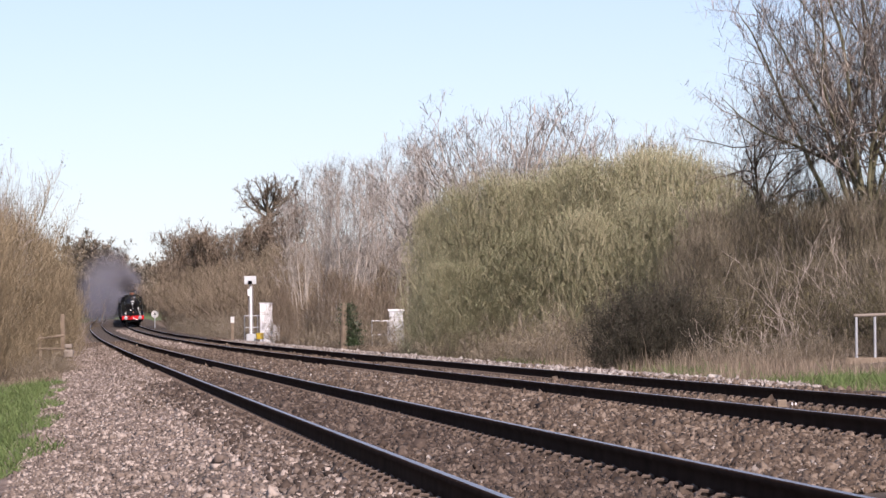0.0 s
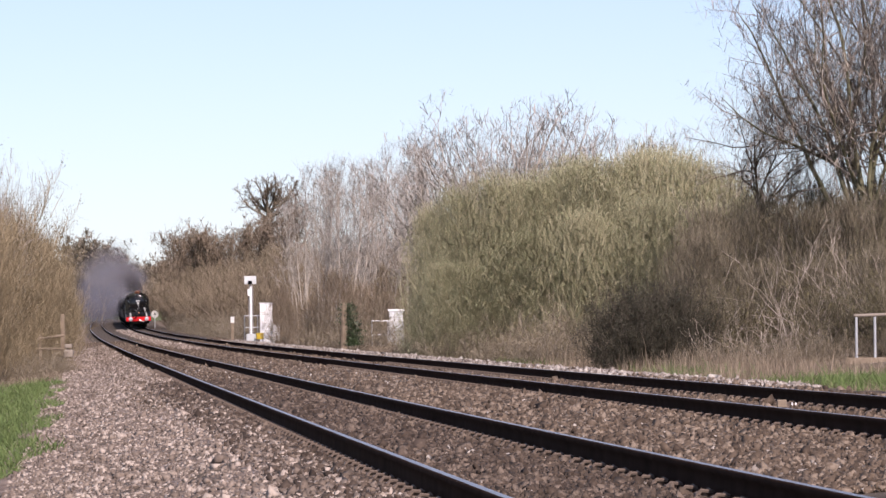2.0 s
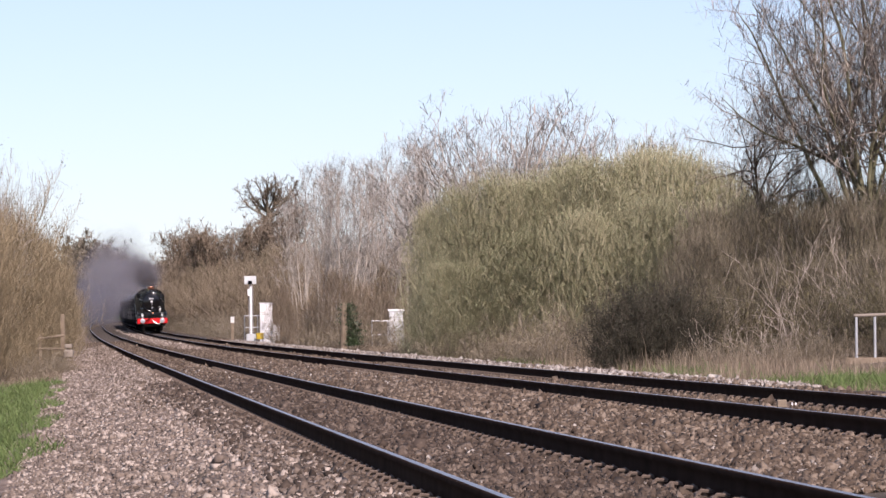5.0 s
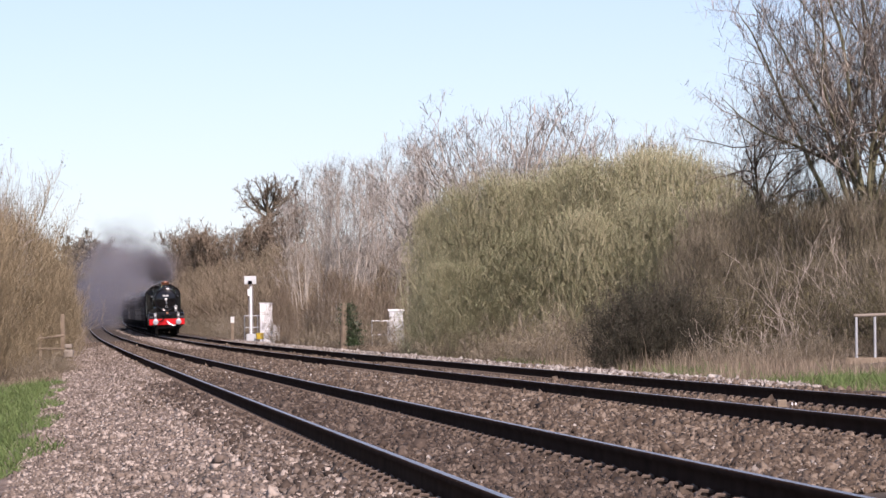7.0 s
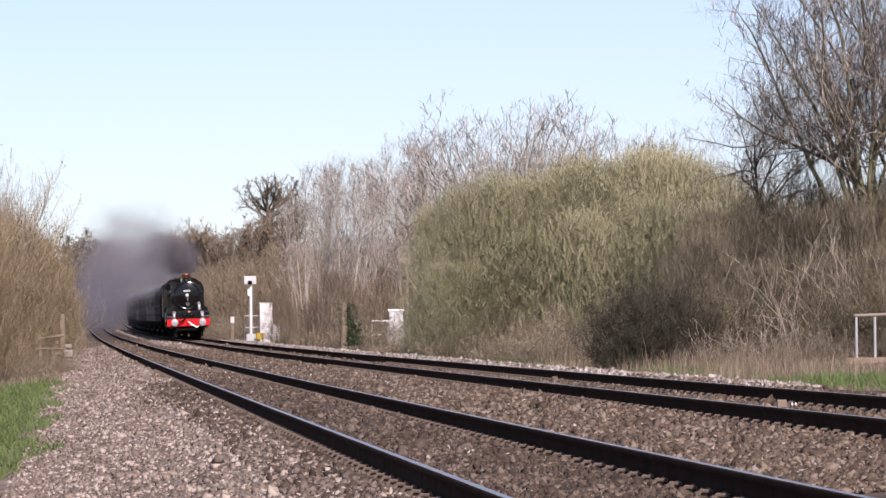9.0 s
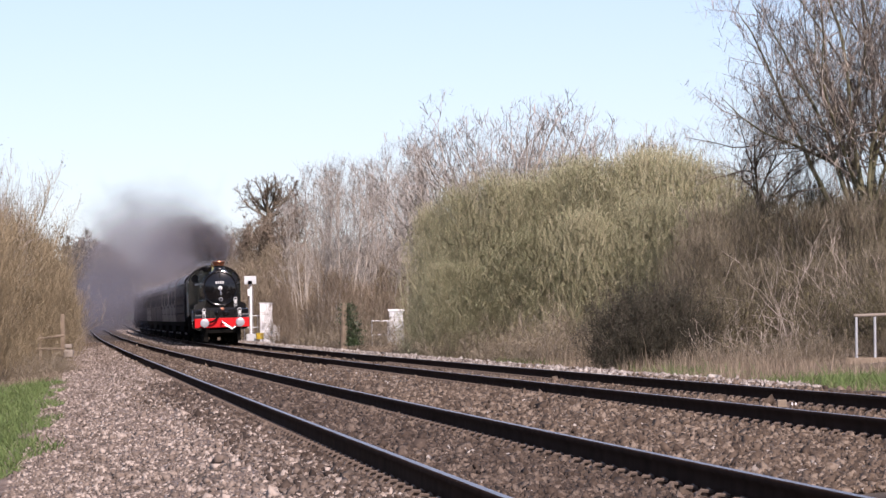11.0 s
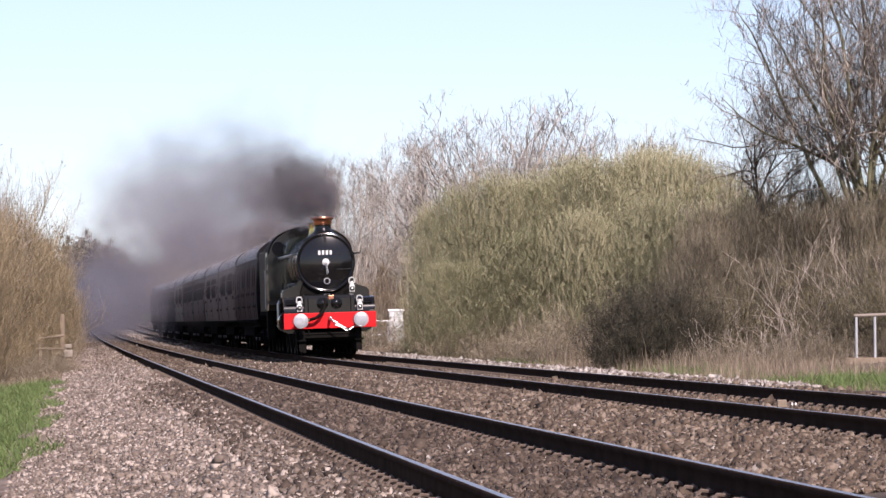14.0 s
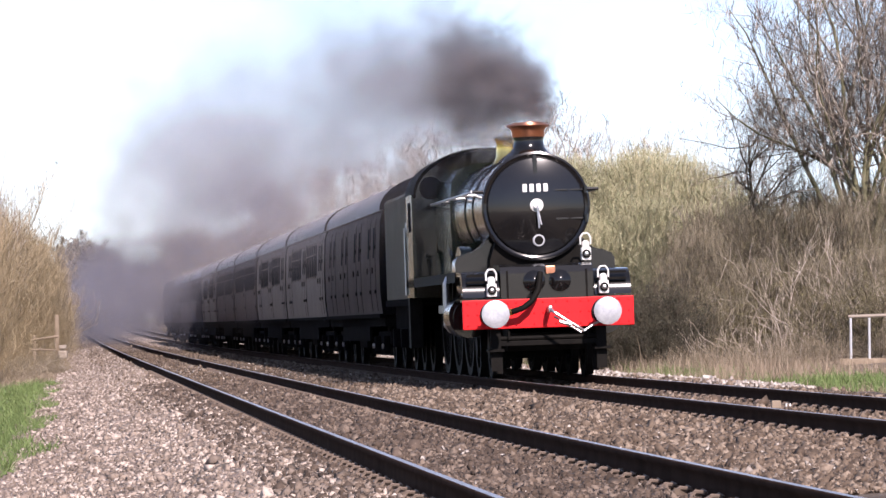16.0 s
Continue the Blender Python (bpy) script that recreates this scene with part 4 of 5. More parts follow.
    part("lid", box(B(), -0.05, 0.71, -0.05, 0.55, 1.65, 1.74, 0.02), M_WHITEBOX, t)
    for x in (0.03, 0.345):
        d = part("door", box(B(), x, x + 0.285, -0.025, 0.0, 0.05, 1.58, 0.006), M_CABINET, t)
        part("handle", box(B(), x + 0.22, x + 0.25, -0.05, -0.025, 0.8, 0.95), M_UNDER, d)
    t.matrix_basis = Matrix.Translation(base + Vector((0.8, 0.7, 0)))
    # fence remains on the near side
    y = 178
    base = Vector(((110 - 784) / 8000 * y, y, 0.842 - (628 - 579) / 8000 * y))
    t = thing("timber_fence", "broken grey timber post and rail fence", "fence")
    part("post", box(B(), -0.08, 0.08, -0.07, 0.07, -0.3, 1.6, 0.015), M_WOOD, t)
    part("post", box(B(), -0.95, -0.83, -0.06, 0.06, -0.3, 0.8, 0.015), M_WOOD, t)
    part("rail", rod(B(), (-1.0, -0.07, 0.62), (0.02, -0.07, 0.76), 0.05, n=8), M_WOOD, t)
    part("rail", rod(B(), (-1.0, -0.07, 0.25), (0.02, -0.07, 0.22), 0.05, n=8), M_WOOD, t)
    t.matrix_basis = Matrix.Translation(base)
    t = thing("concrete_block", "broken pale concrete block by the fence", "block")
    part("block", box(box(B(), 0.05, 0.4, -0.3, 0.1, -0.1, 0.2, 0.04), 0.08, 0.36, -0.26, 0.06, 0.26, 0.42, 0.04), M_SLEEPER, t)
    part("stake", rod(B(), (0.2, 0, -0.1), (0.2, 0, 0.4), 0.04), M_WOOD, t)
    t.matrix_basis = Matrix.Translation(base + Vector((0.05, -0.5, 0)))
    # sensor clamped to the rail
    y = 48.0
    t = thing("track_sensor", "small grey sensor box with white tags clamped to the rail", "sensor")
    part("box", box(B(), -0.06, 0.04, -0.05, 0.05, -0.13, -0.045, 0.01), M_WOOD, t)
    part("bracket", box(B(), -0.02, 0.12, -0.02, 0.02, -0.15, -0.11), M_CLIP, t)
    for x in (0.085, 0.125):
        part("tag", box(B(), x, x + 0.014, -0.08, -0.05, -0.105, -0.075, 0.003), M_WHITEBOX, t)
    t.matrix_basis = Matrix.Translation((3.55, 47.5, float(rail_level(47.5, 0.55)) + 0.0))


# ---- the train ----
SPEED, HEAD = 30.125, 69.8


def mesh_of(name, bm, mat):
    me = bpy.data.meshes.new(name)
    bmesh.ops.recalc_face_normals(bm, faces=bm.faces)
    bm.to_mesh(me)
    bm.free()
    me.materials.append(mat)
    return me


def wheel_mesh(r, spokes, name):
    """Rim and spoke meshes of a wheel; with no spokes the wheel is a dished disc."""
    bm = B()
    lathe(bm, [(0.1, -0.05), (r - 0.16, -0.02), (r - 0.1, -0.06), (r, -0.065), (r, 0.05), (r + 0.03, 0.06), (r + 0.03, 0.075), (r - 0.12, 0.07), (r - 0.16, 0.02), (0.1, 0.05)] if not spokes else [(r - 0.14, -0.06), (r, -0.065), (r, 0.05), (r + 0.03, 0.06), (r + 0.03, 0.075), (r - 0.14, 0.07)], (0, 0, 0), "x", 36)
    if spokes:
        for f in [f for f in bm.faces if len(f.verts) > 4]:
            bm.faces.remove(f)
        v = list(bm.verts)
        for k in range(36):
            bm.faces.new((v[k], v[(k + 1) % 36], v[180 + (k + 1) % 36], v[180 + k]))
    return mesh_of(name, bm, M_SOOT), mesh_of("spoke", rod(B(), (0, 0, 0.1), (0, 0, r - 0.12), 0.045, 0.032, 6), M_SOOT) if spokes else None, spokes


def add_wheel(name, meshes, parent):
    w = piece(name, meshes[0], parent)
    if meshes[1]:
        for k in range(meshes[2]):
            piece("spoke", meshes[1], w).matrix_basis = pose(0, 0, 0, 360 * k / meshes[2])
        part("hub", lathe(B(), [(0.17, -0.09), (0.17, 0.09)], (0, 0, 0), "x", 16), M_SOOT, w)
    return w


def lamp(parent, x, y, z, name="head_lamp"):
    l = part(name, box(B(), x - 0.075, x + 0.075, y - 0.08, y + 0.08, z, z + 0.2, 0.015), M_WHITE, parent, "white enamelled oil head lamp")
    part("lens", lathe(B(), [(0.068, -0.02), (0.068, 0.0), (0.05, 0.01)], (x, y - 0.085, z + 0.1), "y", 16), M_SOOT, l)
    part("bullseye", lathe(B(), [(0.04, 0), (0.03, -0.02), (0.01, -0.026)], (x, y - 0.105, z + 0.1), "y", 12), M_STEEL, l)
    part("chimney", lathe(B(), [(0.06, 0), (0.06, 0.08), (0.03, 0.11)], (x, y, z + 0.2), "z", 12), M_WHITE, l)
    bm = B()
    bent(bm, [(x - 0.08, y, z + 0.25), (x - 0.08, y, z + 0.36), (x - 0.04, y, z + 0.42), (x + 0.04, y, z + 0.42), (x + 0.08, y, z + 0.36), (x + 0.08, y, z + 0.25)], 0.014, 6)
    part("handle", bm, M_WHITE, l)


def build_locomotive():
    t = thing("steam_locomotive", "black and dark green steam express locomotive with red buffer beam", "locomotive")
    WHEELS.clear()
    # front end
    beam = part("buffer_beam", box(B(), -1.33, 1.33, 0.0, 0.06, 0.77, 1.225, 0.012), M_RED, t, "bright red riveted buffer beam")
    bm = B()
    bmesh.ops.create_icosphere(bm, subdivisions=1, radius=0.016)
    rivet = mesh_of("rivet", bm, M_RED)
    for x in (-1.25, -1.1, -0.63, -0.5, -0.22, -0.08, 0.12, 0.3, 0.5, 0.63, 1.1, 1.25):
        for z in (0.83, 1.0, 1.17):
            piece("rivet", rivet, beam).matrix_basis = Matrix.Translation((x, -0.004, z))
    for x in (-0.865, 0.865):
        b = part("buffer", lathe(B(), [(0.2, 0), (0.2, -0.04), (0.15, -0.06), (0.13, -0.3), (0.075, -0.31), (0.075, -0.46)], (x, 0, 1.0), "y", 24), M_BLACK, t, smooth=40)
        part("buffer_head", lathe(B(), [(0.05, -0.44), (0.2, -0.455), (0.215, -0.475), (0.215, -0.49), (0.19, -0.505), (0.1, -0.515), (0.02, -0.518)], (x, 0, 1.0), "y", 32), M_BUFFER, b, "round pale buffer head", 50)
    bm = B()
    box(bm, -0.03, 0.03, -0.3, 0.0, 1.0, 1.1, 0.01)
    bent(bm, [(0.0, -0.3, 1.06), (0.05, -0.36, 1.0), (0.2, -0.38, 0.9), (0.42, -0.38, 0.76), (0.5, -0.36, 0.7)], 0.022, 8)
    bent(bm, [(0.05, -0.3, 0.94), (0.24, -0.34, 0.82), (0.46, -0.36, 0.68)], 0.016, 8)
    rod(bm, (0.12, -0.4, 0.86), (0.3, -0.4, 0.8), 0.03, n=8)
    bent(bm, [(0.5, -0.36, 0.7), (0.66, -0.3, 0.8), (0.82, -0.22, 0.86)], 0.018, 8)
    part("screw_coupling", bm, M_STEEL, t, "bright steel screw coupling", 40)
    bm = B()
    bent(bm, [(-0.12, -0.1, 1.62), (-0.14, -0.16, 1.5), (-0.17, -0.2, 1.35), (-0.28, -0.24, 1.18), (-0.42, -0.26, 1.08), (-0.58, -0.22, 1.03)], 0.045, 10)
    part("vacuum_pipe", bm, M_SOOT, t, "black rubber brake hose", 60)
    part("pipe_flange", rod(B(), (-0.58, -0.22, 1.03), (-0.63, -0.2, 1.02), 0.055), M_BRASS, t)
    bm = B()
    prism(bm, [(0.07, 1.22), (0.07, 1.62), (0.12, 1.72), (0.35, 1.76), (1.25, 1.78), (1.25, 1.3)], -0.72, 0.72, "x")
    part("valve_chest", bm, M_BLACK, t)
    for x in (-0.2, 0.2):
        part("valve_cover", lathe(B(), [(0.17, 0.02), (0.17, -0.02), (0.13, -0.05), (0.06, -0.09), (0.03, -0.1)], (x, 0.05, 1.49), "y", 20), M_BLACK, t, smooth=40)
    part("brass_plate", box(B(), -0.02, 0.13, 0.02, 0.06, 1.6, 1.72, 0.01), M_COPPER, t)
    for s in (-1, 1):
        prof = [(0.62, 1.3)] + [(0.62 - 0.42 * math.sin(a), 1.3 + 0.42 * (1 - math.cos(a))) for a in [0]] + [(0.5 - 0.4 * math.cos(a), 1.26 + 0.4 * math.sin(a)) for a in [i * math.pi / 16 for i in range(9)]] + [(1.4, 1.68), (1.4, 1.6), (0.62, 1.6)]
        bm = B()
        prism(bm, prof[2:], s * 0.74, s * 1.31, "x")
        c = part("front_drop_plate", bm, M_BLACK, t, smooth=35)
        bm = B()
        for z, yy in ((1.5, 0.105), (1.6, 0.14)):
            box(bm, s * 1.0 - 0.24, s * 1.0 + 0.24, yy - 0.02, yy + 0.03, z - 0.018, z + 0.018)
        part("lamp_iron_slot", bm, M_SOOT, c)
        bm = B()
        box(bm, min(s * 0.74, s * 1.32), max(s * 0.74, s * 1.32), 1.3, 11.4, 1.63, 1.68)
        box(bm, min(s * 1.29, s * 1.32), max(s * 1.29, s * 1.32), 1.3, 11.4, 1.52, 1.66)
        part("running_plate", bm, M_SOOT, t)
    box(bm := B(), -1.3, 1.3, 0.06, 0.7, 1.2, 1.24)
    part("front_platform", bm, M_BLACK, t)
    lamp(t, -0.87, 0.02, 1.27)
    lamp(t, 0.87, 0.02, 1.27)
    lamp(t, 0.72, 0.95, 1.8)
    # smokebox
    part("smokebox", lathe(B(), [(0.5, 1.36), (0.8, 1.35), (0.83, 1.33), (0.86, 1.34), (0.86, 1.41), (0.83, 1.43), (0.83, 3.2), (0.85, 3.21), (0.85, 3.28)], (0, 0, 2.68), "y", 56), M_BLACK, t, smooth=35)
    bm = B()
    lathe(bm, [(0.775, 1.37), (0.775, 1.34), (0.755, 1.315), (0.58, 1.268), (0.36, 1.236), (0.12, 1.22), (0.02, 1.22)], (0, 0, 2.68), "y", 56)
    door = part("smokebox_door", bm, M_BLACK, t, "round black domed smokebox door", 35)
    for z in (2.92, 2.47):
        bm = B()
        box(bm, 0.3, 0.5, 1.232, 1.262, z - 0.014, z + 0.014, 0.006)
        box(bm, 0.5, 0.74, 1.27, 1.32, z - 0.012, z + 0.012, 0.005)
        rod(bm, (0.79, 1.3, z - 0.06), (0.79, 1.3, z + 0.06), 0.03, n=8)
        part("hinge_strap", bm, M_BLACK, door)
    bm = B()
    for k in range(44):
        q = 2 * math.pi * k / 44
        bmesh.ops.create_icosphere(bm, subdivisions=1, radius=0.012, matrix=Matrix.Translation((0.825 * math.cos(q), 1.33, 2.68 + 0.825 * math.sin(q))))
    part("ring_rivets", bm, M_BLACK, t)
    part("door_boss", lathe(B(), [(0.105, 1.23), (0.105, 1.2), (0.05, 1.17), (0.05, 1.13)], (0, 0, 2.69), "y", 20), M_WHITE, door, "white door dart boss", 40)
    part("door_handle", rod(rod(B(), (0, 1.14, 2.69), (0.02, 1.12, 2.33), 0.02, 0.016, 8), (0, 1.17, 2.69), (0.06, 1.15, 2.38), 0.018, 0.014, 8), M_STEEL, door)
    for x in (-0.18, -0.07, 0.04, 0.15):
        part("white_bar", box(B(), x - 0.036, x + 0.036, 1.212, 1.24, 2.9, 3.03, 0.012), M_WHITE, door, "small white painted bar")
    part("shed_plate", lathe(B(), [(0.095, 1.34), (0.095, 1.24), (0.085, 1.232)], (0.02, 0, 2.14), "y", 24), M_BUFFER, door)
    part("shed_plate_centre", lathe(B(), [(0.07, 1.3), (0.07, 1.228), (0.06, 1.226)], (0.02, 0, 2.14), "y", 20), M_SOOT, door)
    part("top_lamp_iron", box(B(), -0.03, 0.03, 1.26, 1.3, 3.2, 3.5, 0.005), M_BLACK, t)
    bm = B()
    prism(bm, [(-0.74, 1.7), (0.74, 1.7), (0.74, 1.85), (0.66, 2.1), (0.55, 2.3), (-0.55, 2.3), (-0.66, 2.1), (-0.74, 1.85)], 1.45, 2.9)
    part("smokebox_saddle", bm, M_SOOT, t)
    for s in (-1, 1):
        bm = B()
        prism(bm, [(s * 0.4, 1.66), (s * 1.27, 1.66), (s * 1.27, 1.84), (s * 1.22, 1.92), (s * 1.1, 1.97), (s * 0.95, 2.01), (s * 0.82, 2.1), (s * 0.72, 2.25), (s * 0.4, 2.3)], 1.75, 2.35)
        part("steam_pipe", bm, M_BLACK, t, "black flared steam pipe casing", 40)
        bm = B()
        rod(bm, (s * 1.06, 1.7, 0.98), (s * 1.06, 2.75, 0.98), 0.34, n=28)
        rod(bm, (s * 1.06, 1.62, 0.98), (s * 1.06, 1.72, 0.98), 0.27, n=28)
        rod(bm, (s * 1.0, 1.7, 1.45), (s * 1.0, 2.75, 1.45), 0.17, n=20)
        part("cylinder", bm, M_BLACK, t, smooth=40)
        bm = B()
        rod(bm, (s * 0.98, 1.6, 2.93), (s * 0.98, 9.55, 2.96), 0.022, n=8)
        rod(bm, (s * 0.98, 1.6, 2.93), (s * 0.86, 1.45, 2.93), 0.022, n=8)
        part("handrail", bm, M_BUFFER, t)
        part("door_stop", rod(B(), (s * 0.82, 1.38, 2.93), (s * 1.0, 1.38, 2.93), 0.025, n=8), M_BLACK, t)
        for y in (1.5, 3.2, 5.0, 6.8, 8.6):
            part("handrail_knob", rod(B(), (s * 0.76, y, 2.93), (s * 1.0, y, 2.93), 0.028, n=8), M_STEEL, t)
    part("chimney", lathe(B(), [(0.5, 3.42), (0.4, 3.5), (0.3, 3.57), (0.25, 3.64), (0.235, 3.74), (0.245, 3.8), (0.2, 3.81)], (0, 2.15, 0), "z", 40), M_BLACK, t, smooth=50)
    part("chimney_cap", lathe(B(), [(0.245, 3.8), (0.255, 3.83), (0.262, 3.9), (0.285, 3.94), (0.325, 3.965), (0.345, 3.98), (0.335, 4.0), (0.27, 4.005), (0.26, 4.03), (0.22, 4.03), (0.21, 3.9)], (0, 2.15, 0), "z", 40), M_COPPER, t, "flared copper chimney cap", 50)
    # boiler and firebox
    part("boiler", lathe(B(), [(0.81, 3.28), (0.81, 3.3), (0.83, 4.5), (0.88, 6.6), (0.88, 6.62)], (0, 0, 2.68), "y", 56), M_GREEN, t, "dark green tapered boiler cladding", 35)
    for y in (4.6, 6.3):
        r = 0.818 + max(0, y - 3.3) * 0.02
        part("boiler_band", lathe(B(), [(r, y - 0.03), (r + 0.01, y - 0.018), (r + 0.01, y + 0.018), (r, y + 0.03)], (0, 0, 2.68), "y", 56), M_BLACK, t, smooth=35)
    part("safety_valve_bonnet", lathe(B(), [(0.4, 3.4), (0.31, 3.49), (0.262, 3.6), (0.245, 3.8), (0.265, 3.87), (0.3, 3.9), (0.24, 3.93), (0.1, 3.93)], (0, 4.9, 0), "z", 32), M_BRASS, t, "polished brass safety valve bonnet", 50)
    arc = [(0.86, 1.7), (0.9, 2.4), (0.9, 2.9), (0.87, 3.25), (0.74, 3.47), (0.5, 3.56), (0.0, 3.6)]
    part("firebox", prism(B(), [(-x, z) for x, z in arc][:-1] + arc[::-1], 6.62, 9.6), M_GREEN, t, smooth=40)
    part("whistle", rod(rod(B(), (-0.15, 9.3, 3.58), (-0.15, 9.3, 3.76), 0.03, n=8), (0.2, 9.3, 3.58), (0.2, 9.3, 3.76), 0.03, n=8), M_BLACK, t)
    # cab
    roof = [(1.3 * math.sin(a), 3.12 + 0.82 * math.cos(a)) for a in [radians(i * 10 - 90) for i in range(19)]]
    bm = B()
    prism(bm, [(x * 0.985, z - 0.03) for x, z in roof] + [(1.28, 1.72), (0.9, 1.72), (0.9, 2.9), (0.74, 3.47), (0, 3.6), (-0.74, 3.47), (-0.9, 2.9), (-0.9, 1.72), (-1.28, 1.72)], 9.6, 9.66)
    cabin = part("cab_front", bm, M_BLACK, t)
    for s in (-1, 1):
        part("cab_window", lathe(B(), [(0.2, 9.585), (0.2, 9.61)], (s * 0.98, 0, 3.26), "y", 20), M_GLASS, cabin)
        bm = B()
        prism(bm, [(9.66, 1.35), (11.2, 1.35), (11.2, 2.3), (11.0, 2.5), (11.0, 3.15), (9.66, 3.15)], s * 1.28, s * 1.32, "x")
        c = part("cab_side", bm, M_GREEN, t)
        part("side_window", box(B(), min(s * 1.322, s * 1.327), max(s * 1.322, s * 1.327), 9.95, 10.5, 2.5, 3.02), M_GLASS, c)
        part("grab_rail", rod(B(), (s * 1.34, 11.22, 1.4), (s * 1.34, 11.22, 2.6), 0.02, n=8), M_STEEL, c)
        part("cab_step", box(B(), min(s * 1.1, s * 1.32), max(s * 1.1, s * 1.32), 10.8, 11.15, 0.45, 1.35, 0.01), M_SOOT, t)
        part("front_step", box(box(B(), min(s * 0.74, s * 0.9), max(s * 0.74, s * 0.9), 0.1, 0.14, 0.12, 0.8), min(s * 0.7, s * 0.95), max(s * 0.7, s * 0.95), -0.02, 0.3, 0.42, 0.46), M_SOOT, t)
        part("step_bracket", bent(B(), [(s * 1.28, 2.9, 1.62), (s * 1.34, 2.85, 1.5), (s * 1.34, 2.85, 0.85), (s * 1.26, 2.8, 0.75)], 0.05, 8), M_STEEL, t)
        part("guard_iron", box(B(), min(s * 0.7, s * 0.8), max(s * 0.7, s * 0.8), 0.35, 0.39, 0.08, 0.8), M_SOOT, t)
    inner = [(x * 0.97, z - 0.04) for x, z in roof]
    part("cab_roof", prism(B(), roof + inner[::-1], 9.5, 11.5), M_SOOT, t, smooth=40)
    # frames, splashers, wheels
    bm = B()
    for s in (-1, 1):
        box(bm, min(s * 0.6, s * 0.63), max(s * 0.6, s * 0.63), 0.06, 11.5, 0.6, 1.66)
    # Filler boxes added between the frames; they block light so the underside stays black.
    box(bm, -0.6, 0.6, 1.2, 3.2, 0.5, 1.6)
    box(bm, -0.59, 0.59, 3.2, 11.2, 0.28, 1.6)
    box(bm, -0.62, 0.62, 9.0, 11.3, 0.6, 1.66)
    part("main_frame_and_filler", bm, M_SOOT, t)
    bm = B()
    box(bm, -0.6, 0.6, 0.5, 4.2, 0.42, 0.7, 0.02)
    rod(bm, (-0.8, 0.15, 0.62), (0.8, 0.15, 0.62), 0.035, n=8)
    box(bm, -0.75, 0.75, 0.12, 0.2, 0.5, 0.58, 0.01)
    part("bogie_frame", bm, M_SOOT, t)
    small, big = wheel_mesh(0.48, 10, "bogie_wheel"), wheel_mesh(1.02, 20, "driving_wheel")
    for y in (1.3, 3.43):
        for s in (-1, 1):
            add_wheel("bogie_wheel", small, t).matrix_basis = pose(s * 0.73, y, 0.48, 0, 0, 0 if s < 0 else 180)
        part("axle", rod(B(), (-0.73, y, 0.48), (0.73, y, 0.48), 0.07, n=8), M_SOOT, t)
    for y in (5.0, 7.13, 9.38):
        for s in (-1, 1):
            w = add_wheel("driving_wheel", big, t)
            WHEELS.append((w, s, y))
            bm = B()
            pts = [(y + 1.12 * math.cos(a), max(1.7, 1.02 + 1.12 * math.sin(a))) for a in [radians(38 + i * 104 / 12) for i in range(13)]]
            prism(bm, pts, s * 0.74, s * 0.93, "x")
            part("splasher", bm, M_GREEN, t, smooth=30)
        part("axle", rod(B(), (-0.73, y, 1.02), (0.73, y, 1.02), 0.09, n=8), M_SOOT, t)
    for s in (-1, 1):
        bm = B()
        box(bm, -0.03, 0.03, -0.15, 4.53, -0.07, 0.07, 0.01)
        r = part("coupling_rod", bm, M_STEEL, t)
        RODS.append((r, s))
    return t


WHEELS, RODS = [], []


def build_tender():
    t = thing("tender", "dark green coal tender behind the engine", "tender")
    bm = B()
    side = [(-1.24, 1.35), (1.24, 1.35), (1.24, 3.2), (1.2, 3.26), (1.16, 3.24), (1.16, 2.9), (-1.16, 2.9), (-1.16, 3.24), (-1.2, 3.26), (-1.24, 3.2)]
    prism(bm, side, 0.25, 6.2)
    part("tank", bm, M_TENDER, t, "flat-sided dark green tank, reflected tan in its colour")
    bm = B()
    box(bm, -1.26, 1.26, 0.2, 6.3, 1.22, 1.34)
    # Added inner box, no tender part: it shuts out light below the tank.
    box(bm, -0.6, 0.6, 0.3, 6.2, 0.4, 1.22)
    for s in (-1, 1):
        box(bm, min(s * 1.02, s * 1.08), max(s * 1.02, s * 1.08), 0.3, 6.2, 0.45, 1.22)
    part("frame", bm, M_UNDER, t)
    for s in (-1, 1):
        part("grab_rail", rod(B(), (s * 1.28, 0.28, 1.4), (s * 1.28, 0.28, 2.7), 0.018, n=8), M_STEEL, t)
    rng = np.random.default_rng(6)
    bm = B()
    for _ in range(160):
        x, y = rng.uniform(-1.0, 1.0), rng.uniform(0.7, 4.6)
        bmesh.ops.create_icosphere(bm, subdivisions=1, radius=rng.uniform(0.1, 0.2), matrix=Matrix.Translation((x, y, 2.95 + 0.25 * (1 - x * x))))
    part("coal", bm, M_COAL, t, "heap of black coal")
    w = wheel_mesh(0.62, 12, "tender_wheel")
    for y in (1.2, 3.2, 5.2):
        for s in (-1, 1):
            add_wheel("wheel", w, t).matrix_basis = pose(s * 0.73, y, 0.62, 0, 0, 0 if s < 0 else 180)
            part("axle_box", box(B(), min(s * 1.08, s * 1.22), max(s * 1.08, s * 1.22), y - 0.16, y + 0.16, 0.45, 0.8, 0.02), M_UNDER, t)
    return t


